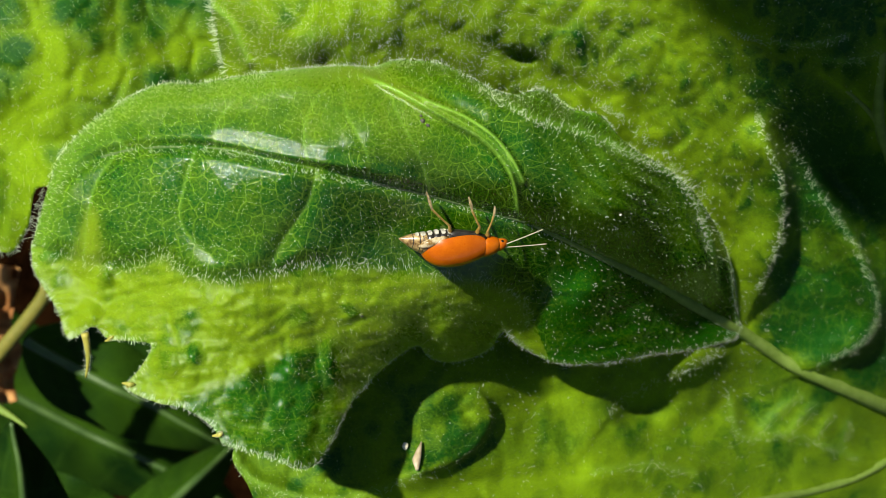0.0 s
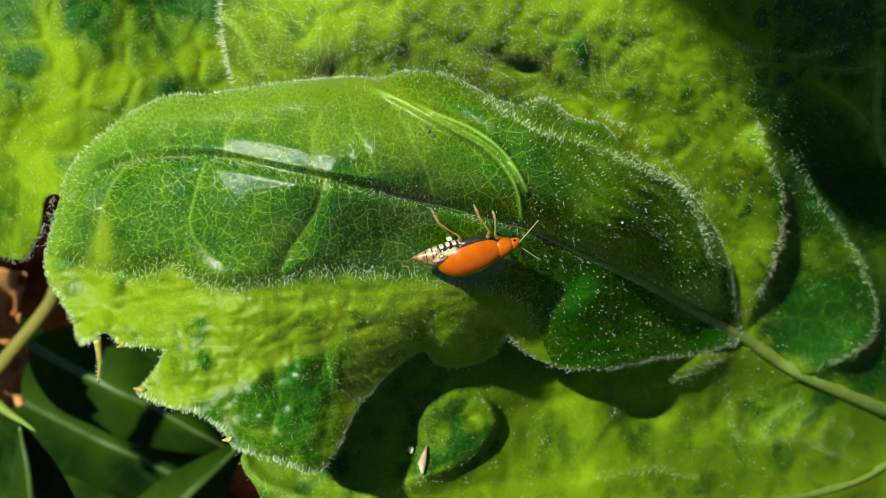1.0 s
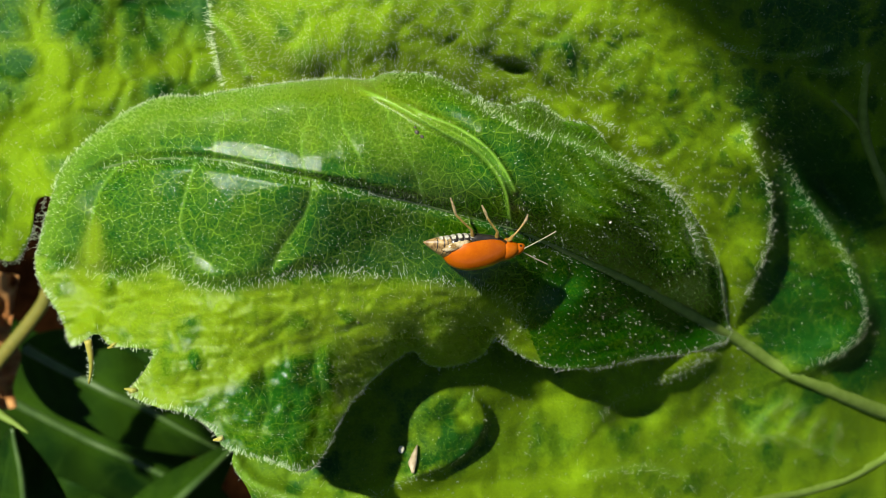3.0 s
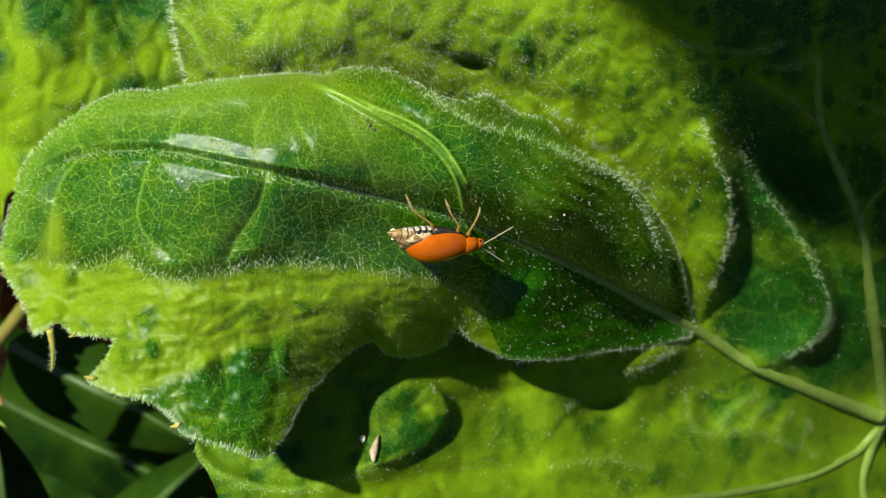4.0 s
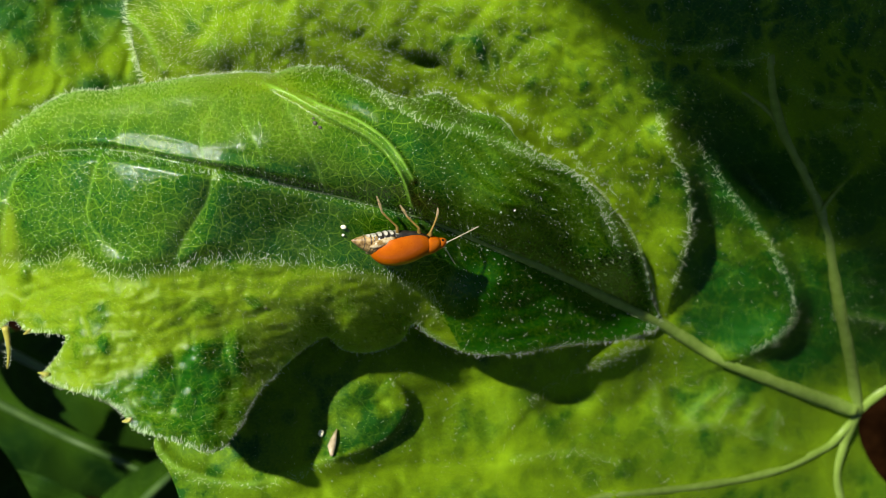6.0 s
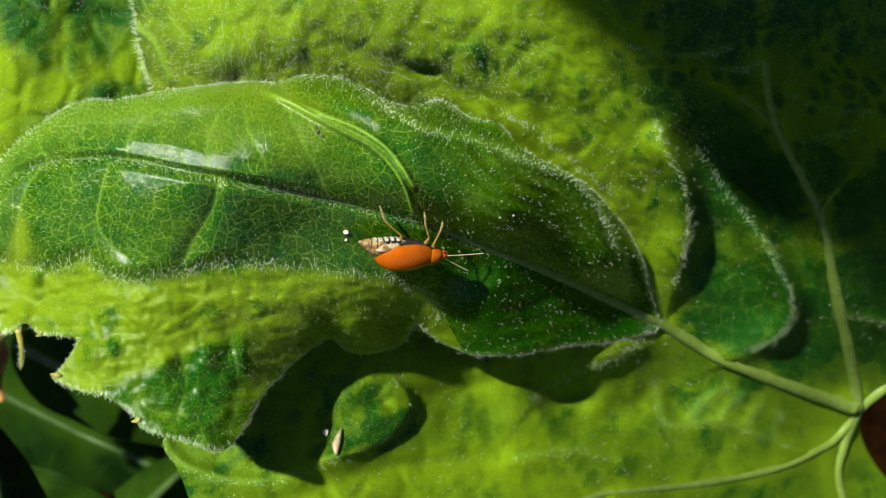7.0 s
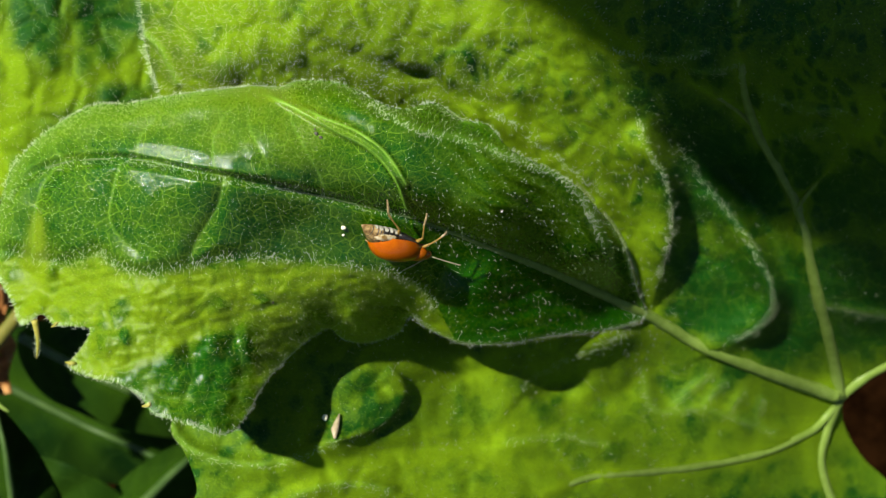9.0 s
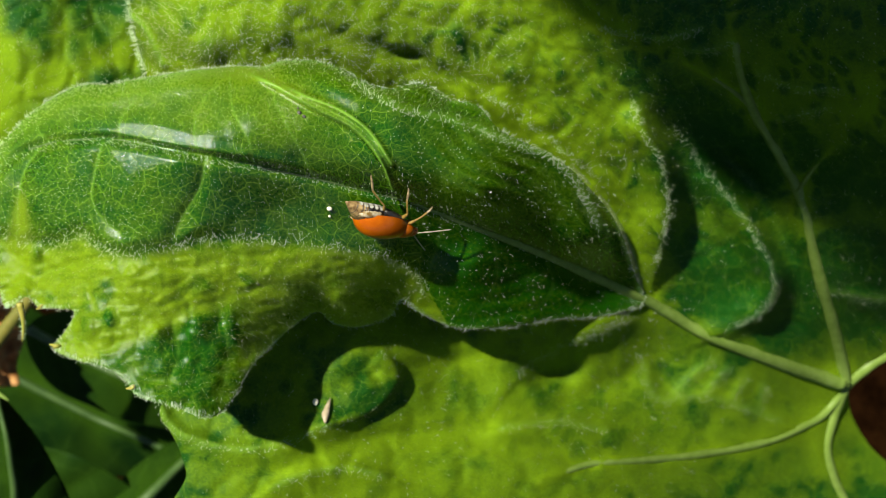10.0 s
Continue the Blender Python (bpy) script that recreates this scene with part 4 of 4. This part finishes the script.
dry_faces = np.stack([grid[:-1, :-1], grid[1:, :-1], grid[1:, 1:], grid[:-1, 1:]], -1).reshape(-1, 4)
edge = np.concatenate([grid[0], grid[1:, -1], grid[-1, -2::-1], grid[-2:0:-1, 0]])
nxt = np.roll(edge, -1)
mesh_object("blade", np.concatenate([spread(au, av, ah).reshape(-1, 3), spread(au, av, ah - 0.6).reshape(-1, 3)]),
            np.concatenate([dry_faces, dry_faces[:, ::-1] + s.size, np.stack([edge, nxt, nxt + s.size, edge + s.size], 1)]), DRY, dry)
stem = thing("stem", "smooth olive stem below the leaves", "stem")
line = curve([(-160, 760), (-60, 690), (20, 600), (75, 530), (110, 470), (260, 400)], 12)
verts, faces = tube(spread(line[:, 0], line[:, 1], np.linspace(-112, -95, len(line))), np.linspace(1.5, 1.0, len(line)) * 0.001, 12)
mesh_object("stalk", verts, faces, OLIVE, stem)

# the leaf stalk that carries the main leaf, and the soil
stalk = thing("leaf_stalk", "pale green hairy leaf stalk under the joint", "stem")
line = np.array([(0.0620, -0.0222, -0.0615), (0.067, -0.024, -0.075), (0.080, -0.030, -0.12), (0.088, -0.036, -0.22), (0.085, -0.04, -0.42)])
fine = curve(line * 1000, 4.0) / 1000
verts, faces = tube(fine, np.linspace(0.0017, 0.0045, len(fine)), 12)
mesh_object("stalk", verts, faces, STEM, stalk)

# Unseen leaf added above the camera so that its shadow darkens the upper right.
over = low_leaf("unseen broad green leaf added above to cast shade on the others", (-4, -110), (-101, -124.5), 24, 250, 250, 5, 131, OVER_LEAF, 0.2, grain=20,
                lay=lambda u, v, h: np.stack([u, -v, h], -1) * 0.001)
# Its stalk is added too, out of view.
line = curve([(-6, 110, 249), (25, 120, 235), (60, 145, 150), (90, 170, -60), (100, 210, -425)], 12) / 1000
verts, faces = tube(line, np.linspace(0.0012, 0.004, len(line)), 10)
mesh_object("stalk", verts, faces, STEM, over)

ground_n = 90
gr = np.concatenate([[0], np.geomspace(0.02, 60, ground_n)])
ga = np.linspace(0, 2 * math.pi, 73)[:-1]
gx, gy = gr[:, None] * np.cos(ga), gr[:, None] * np.sin(ga)
gz = -0.42 + 0.012 * lattice(gx * 1000, gy * 1000, 40, 141) + 0.006 * lattice(gx * 1000, gy * 1000, 13, 142)
gi = np.arange(gx.size).reshape(gx.shape)
gf = np.stack([gi[:-1], gi[1:], np.roll(gi[1:], -1, 1), np.roll(gi[:-1], -1, 1)], -1).reshape(-1, 4)
tagged(mesh_object("ground", np.stack([gx, gy, gz], -1).reshape(-1, 3), gf, SOIL, None), "bare garden soil, its brown darkened to paint the plant's shade", "soil", kind="structure")


# ---- the beetle ----
MM = 0.001
BODY = 0.00103


def ring_yz(x, cy, cz, ry, rz, n=20, flat=0.0):
    a = 2 * math.pi * np.arange(n) / n
    z = np.sin(a)
    z = np.where(z < 0, z * (1 - flat), z)
    return np.stack([np.full(n, x), cy + ry * np.cos(a), cz + rz * z], -1) * BODY


def body_mesh(name, rows, mat, parent, n=20, flat=0.0, label=""):
    verts, faces = loft([ring_yz(*r, n=n, flat=flat) for r in rows])
    return mesh_object(name, verts, faces, mat, parent, label)


def limb(name, points, radii, mat, parent, label=""):
    p = curve(np.array(points, float) * 100, 6.0) / 100
    r = np.interp(np.linspace(0, 1, len(p)), np.linspace(0, 1, len(radii)), radii)
    verts, faces = tube(p * BODY, r * BODY, 8)
    return mesh_object(name, verts, faces, mat, parent, label)


beetle = thing("beetle", "glossy orange leaf beetle with a banded abdomen on the green lobe", "beetle")


def wing_case(side):
    """One half of the orange shell: x forward, swollen behind, meeting its twin along the back."""
    xs = -2.42 + 4.52 * (1 - np.cos(np.linspace(0, math.pi, 36))) / 2
    rows, inner = [], []
    for x in xs:
        t = (x + 2.42) / 4.52
        back, front = max(0, 0.45 - t) / 0.455, max(0, t - 0.45) / 0.55
        full = math.sqrt(1 - back * back) * (1 - 0.42 * front ** 2.0)
        w, tall = 1.60 * full + 0.02, 1.40 * full + 0.02
        a = np.linspace(-0.01, 1.15 + 0.55 * t if side > 0 else 1.75, 16)
        rows.append(np.stack([np.full(16, x), side * w * np.sin(a), 0.55 + tall * np.cos(a)], -1) * BODY)
        inner.append(np.stack([np.full(16, x), side * (w - 0.09) * np.sin(a), 0.55 + (tall - 0.09) * np.cos(a)], -1) * BODY)
    out, ins = np.concatenate(rows), np.concatenate(inner)
    n, m = len(xs), 16
    g = np.arange(n * m).reshape(n, m)
    q = np.stack([g[:-1, :-1], g[1:, :-1], g[1:, 1:], g[:-1, 1:]], -1).reshape(-1, 4)
    edge = np.concatenate([g[0], g[1:, -1], g[-1, -2::-1], g[-2:0:-1, 0]])
    k = len(edge)
    ring = np.arange(k) + 2 * n * m
    nx = np.roll(ring, -1)
    f = np.concatenate([q, q[:, ::-1] + n * m, np.stack([ring, nx, nx + k, ring + k], 1)])
    if side < 0:
        f = f[:, ::-1]
    return mesh_object("wing_case", np.concatenate([out, ins, out[edge], ins[edge]]), f, ORANGE, beetle, "glossy orange wing case")


wing_case(1), wing_case(-1)
body_mesh("trunk", [(-1.2, 0.1, 0.30, 1.25, 0.62), (0, 0.12, 0.3, 1.42, 0.66), (1.4, 0.05, 0.35, 1.25, 0.62), (2.3, 0, 0.45, 0.9, 0.5)],
          BAND_BLACK, beetle, label="black underside of the body")
body_mesh("prothorax", [(1.90, 0, 0.60, 0.72, 0.58), (2.02, 0, 0.62, 0.88, 0.72), (2.4, 0, 0.61, 0.90, 0.72), (2.8, 0, 0.59, 0.82, 0.64), (3.15, 0, 0.57, 0.70, 0.52), (3.28, 0, 0.56, 0.52, 0.40)],
          ORANGE_DARK, beetle, label="orange prothorax")
skull = body_mesh("head", [(3.10, 0, 0.54, 0.44, 0.36), (3.30, 0, 0.54, 0.55, 0.43), (3.60, 0, 0.50, 0.52, 0.40), (3.86, 0, 0.42, 0.38, 0.30), (4.02, 0, 0.37, 0.20, 0.16)],
                  ORANGE_DARK, beetle, label="orange head")
for side in (1, -1):
    body_mesh("eye", [(3.50 + 0.13 * math.cos(a), side * 0.49, 0.55, 0.001 + 0.08 * math.sin(a), 0.001 + 0.10 * math.sin(a)) for a in np.linspace(math.pi, 0, 9)],
              EYE, skull, 12, label="black eye")


def plate(x0, x1, off, c, w, tall, nw, nt):
    """A pale rounded plate on the flank of a belly segment."""
    rows = []
    for lift in (1.07, 0.9):
        for k, x in enumerate(np.linspace(x0, x1, 6)):
            t = k / 5
            m = 1.0 if 0 < k < 5 else 0.975
            a = np.linspace(-0.85 + (0.1 if m < 1 else 0), 0.02 - (0.1 if m < 1 else 0), 8)
            rim = np.r_[0.965, np.ones(6), 0.965]
            rows.append(np.stack([np.full(8, x), off + lift * m * rim * (w + (nw - w) * t) * np.cos(a), c + lift * m * rim * (tall + (nt - tall) * t) * np.sin(a)], -1) * BODY)
    g = np.arange(96).reshape(2, 6, 8)
    q = lambda h: np.stack([h[:-1, :-1], h[1:, :-1], h[1:, 1:], h[:-1, 1:]], -1).reshape(-1, 4)
    e = np.concatenate([g[0][0], g[0][1:, -1], g[0][-1, -2::-1], g[0][-2:0:-1, 0]])
    nx = np.roll(e, -1)
    mesh_object("plate", np.concatenate(rows), np.concatenate([q(g[0])[:, ::-1], q(g[1]), np.stack([e, nx, nx + 48, e + 48], 1)]), BAND_PALE, beetle, "pale plate on the flank")


for n in range(4):
    x0 = -0.30 - 0.47 * n
    w, tall = (1.29, 1.29, 1.26, 1.17)[n], (0.80, 0.84, 0.84, 0.80)[n]
    nw, nt = (1.29, 1.26, 1.17, 1.04)[n], (0.84, 0.84, 0.80, 0.72)[n]
    c, off = 0.40 + 0.01 * n, 0.13 + 0.04 * n
    body_mesh("belly_segment", [(x0, off, c, w, tall), (x0 - 0.22, off, c, 0.5 * (w + nw) + 0.01, 0.5 * (tall + nt) + 0.01), (x0 - 0.47, off, c, nw, nt)],
              BAND_BLACK, beetle, label="dark belly segment")
    plate(x0 - 0.08, x0 - 0.38, off, c, w, tall, nw, nt)
plate(-2.25, -2.58, 0.344, 0.404, 0.98, 0.69, 0.86, 0.62)
plate(-2.70, -2.98, 0.414, 0.343, 0.80, 0.59, 0.66, 0.51)
body_mesh("tail", [(-2.1, 0.3, 0.45, 1.03, 0.72), (-2.35, 0.338, 0.414, 0.95, 0.68), (-2.62, 0.389, 0.374, 0.84, 0.62), (-2.88, 0.428, 0.345, 0.73, 0.55), (-3.12, 0.476, 0.311, 0.6, 0.47),
                   (-3.35, 0.522, 0.278, 0.47, 0.38), (-3.6, 0.57, 0.252, 0.32, 0.27), (-3.82, 0.625, 0.231, 0.18, 0.15), (-4.04, 0.67, 0.21, 0.03, 0.03)], BELLY, beetle, label="pointed tan tail")
for x, off, c, w, tall in ((-2.12, 0.302, 0.446, 1.035, 0.725), (-2.4, 0.349, 0.404, 0.945, 0.675), (-2.64, 0.391, 0.37, 0.845, 0.625), (-3.1, 0.473, 0.314, 0.625, 0.49)):
    body_mesh("belly_band", [(x + 0.03, off, c, w, tall), (x, off, c, w + 0.006, tall + 0.006), (x - 0.035, off, c, w - 0.012, tall - 0.012)], BAND_BLACK, beetle, label="thin black band of the belly")
body_mesh("hind_wing", [(-2.75, 0.66, 0.84, 0.10, 0.08), (-2.5, 0.84, 0.88, 0.28, 0.24), (-2.1, 0.98, 0.86, 0.34, 0.32), (-1.6, 1.12, 0.78, 0.30, 0.32), (-1.1, 1.22, 0.68, 0.22, 0.26), (-0.6, 1.28, 0.58, 0.10, 0.12)],
          WING, beetle, label="folded smoky hind wing showing under the wing case")


def leg(hip, knee, ankle, toe, label="amber jointed leg"):
    """A leg in its own space, hinged at the hip."""
    ob = new("leg")
    ob.parent, ob.location = beetle, [c * BODY for c in hip]
    ob.empty_display_size = 0.0005
    tagged(ob, label)
    k, a, t = (np.subtract(p, hip) for p in (knee, ankle, toe))
    limb("femur", [(0, 0, 0), 0.5 * k + (0, 0, 0.05), k], [0.13, 0.17, 0.10], LEG, ob)
    limb("coxa", [-0.12 * k, 0.10 * k, 0.30 * k], [0.22, 0.29, 0.17], COXA, ob, "orange leg base")
    limb("tibia", [k, 0.5 * (k + a) + (0, 0, 0.04), a], [0.085, 0.07, 0.085], LEG, ob)
    limb("foot", [a, 0.5 * (a + t) + (0.02, 0.0, 0.06), t], [0.075, 0.115, 0.05], FOOT, ob)
    return ob


LEG_HIND = leg((-0.3, 0.95, 0.15), (-0.7, 2.1, 0.15), (-2.05, 3.25, -0.45), (-2.5, 4.15, -1.3))
LEG_MID = leg((1.5, 0.85, 0.2), (1.55, 1.9, 0.2), (0.9, 2.9, -0.45), (0.6, 3.65, -1.15))
LEG_FORE = leg((2.4, 0.65, 0.25), (2.4, 1.5, 0.3), (2.9, 2.35, -0.3), (3.05, 2.9, -0.8))
for hip, knee, ankle, toe in (((-0.55, -0.95, 0.2), (-1.0, -1.7, 0.3), (-1.6, -2.2, -0.5), (-1.9, -2.4, -0.8)),
                              ((1.05, -0.95, 0.2), (1.3, -1.6, 0.3), (1.2, -2.0, -0.5), (1.3, -2.2, -0.8)),
                              ((2.2, -0.75, 0.3), (2.6, -1.2, 0.3), (2.9, -1.4, -0.4), (3.1, -1.5, -0.7))):
    leg(hip, knee, ankle, toe)


def antenna(side):
    """A thread of slim joints, straight ahead along x from its socket."""
    ob = new("antenna")
    ob.parent, ob.location = beetle, (3.85 * BODY, side * 0.22 * BODY, 0.62 * BODY)
    ob.empty_display_size = 0.0005
    tagged(ob, "thin pale jointed antenna")
    xs = np.linspace(0, 3.0, 12)
    for a, b in zip(xs[:-1], xs[1:]):
        limb("joint", [(a, 0, 0.02 * math.sin(a)), (0.5 * (a + b), 0, 0.02 * math.sin(a) + 0.01), (b, 0, 0.02 * math.sin(b))], [0.03, 0.038, 0.036, 0.03], ANTENNA, ob)
    return ob


FEELER_UP, FEELER_DOWN = antenna(1), antenna(-1)

# ---- small things on the leaf ----


def pebble(name, label, category, u, v, h, size, mat, seed, squash=(1, 1, 1)):
    bm = bmesh.new()
    bmesh.ops.create_icosphere(bm, subdivisions=3, radius=size * MM)
    for vert in bm.verts:
        vert.co *= 1 + 0.22 * noise.noise(vert.co * 900 / size + Vector((seed, 0, 0)))
        vert.co.x, vert.co.y, vert.co.z = (c * s for c, s in zip(vert.co, squash))
    me = bpy.data.meshes.new(name)
    bm.to_mesh(me)
    bm.free()
    me.materials.append(mat)
    me.polygons.foreach_set("use_smooth", [True] * len(me.polygons))
    ob = new(name, me)
    ob.location = spread(np.array(u, float), np.array(v, float), np.array(h, float))
    return tagged(ob, label, category)


def lie(u, v):
    return float(top_height(np.array([float(u)]), np.array([float(v)]))[0])


pebble("dropping", "tiny cream-coloured dropping on the green lobe", "dropping", 786.4, 409, lie(786.4, 409) + 0.12, 0.19, PEARL, 3, (1.15, 0.9, 0.9))
pebble("dropping", "tiny clear drop beside a cream dropping", "dropping", 784.5, 424, lie(784.5, 424) + 0.06, 0.11, PEARL, 4, (1, 1, 0.9))
pebble("egg", "small white insect egg on the shaded blade", "egg", 717, 790, lie(717, 790) + 0.1, 0.27, PEARL, 5, (1.0, 1.2, 0.8))
husk = thing("husk", "dry straw-coloured insect husk stuck to the blade", "husk")
hl = np.array([(738, 832), (737, 815), (741, 800), (746, 782)], float)
hh = [lie(a, b) + 0.35 for a, b in hl]
verts, faces = tube(spread(hl[:, 0], hl[:, 1], np.array(hh)), np.array([0.12, 0.38, 0.26, 0.05]) * MM, 10)
mesh_object("shell", verts, faces, HUSK, husk)
for n, (u, v, s) in enumerate(((748, 214, 0.16), (757, 222, 0.13), (745, 205, 0.09), (1098, 380, 0.10), (640, 560, 0.1), (690, 320, 0.07))):
    pebble("speck", "dark crumb of dirt on the leaf" if n != 3 else "pale speck on the lobe", "speck", u, v, lie(u, v) + 0.05, s, GRIT if n != 3 else PEARL, 7 + n, (1, 1, 0.6))


# ---- what moves ----
def motions():
    rows = [
        (0.0, 0.67, 0.97, 19.1, 58, 15, 1.8), (0.5, 2.01, 0.92, 18.8, 59, 8, 9.0), (1.0, 1.30, 0.92, 19.0, 59, 10, 12.5),
        (1.5, 1.38, 1.46, 19.4, 58, 10, 10.8), (2.0, 1.46, 1.15, 18.9, 58, 14, 5.2), (2.7, 2.36, 1.27, 18.8, 58, 18, 2.0),
        (4.0, 3.23, 1.13, 18.5, 57, 24, -1.8), (4.5, 3.65, 1.20, 18.5, 57, 25, -1.2), (5.0, 3.89, 1.25, 18.6, 56, 22, -3.1),
        (5.7, 4.15, 0.78, 17.6, 57, 25, 4.2), (6.8, 4.40, 0.30, 16.6, 57, 27, -4.0), (7.5, 4.49, 0.76, 17.2, 57, 31, -7.5),
        (8.3, 4.32, 0.80, 17.7, 58, 36, -17.8), (9.0, 4.30, 0.66, 17.0, 58, 39, -20.6), (10.0, 4.22, 1.02, 17.4, 58, 40, -19.7)]
    walk(beetle, [(t, pose(x * MM, (y - 0.3) * MM, z * MM, roll, pitch, turn)) for t, x, y, z, roll, pitch, turn in rows])

    def swing(ob, turns):
        walk(ob, [(t, Matrix.Translation(ob.location) @ pose(0, 0, 0, 0, 0, a)) for t, a in turns])

    swing(LEG_HIND, [(0, 0), (1, -2), (2, 6), (2.7, 2), (4, 16), (5, 28), (5.7, 0), (6.8, 12), (7.5, 15), (8.3, 18), (10, 20)])
    swing(LEG_MID, [(0, 0), (1, -3), (2, 0), (2.7, 14), (4, 16), (5, 24), (5.7, 26), (6.8, 4), (7.5, -2), (8.3, 8), (9, 2), (10, 8)])
    swing(LEG_FORE, [(0, 12), (1, 24), (2, -30), (2.7, -24), (4, 8), (5, 0), (5.7, 8), (6.8, 14), (7.5, 20), (8.3, -20), (9, -15), (10, -12)])
    for ob, side, feel in (
            (FEELER_UP, 1, [(0, 45), (0.5, 80), (1, 68), (1.5, 72), (2, 60), (2.7, 58), (4, 66), (5, 55), (5.7, 55), (6.8, 25), (7.5, 14), (8.3, -9), (9, 12), (10, 60)]),
            (FEELER_DOWN, -1, [(0, 12), (0.5, -30), (1, -52), (1.5, -60), (2, -46), (2.7, -30), (4, -32), (5, -30), (5.7, -60), (6.8, -25), (7.5, -25), (8.0, -40), (8.5, -98), (9, -92), (10, -30)])):
        walk(ob, [(t, pose(3.85 * BODY, side * 0.22 * BODY, 0.62 * BODY, 0, -4, a)) for t, a in feel])


motions()
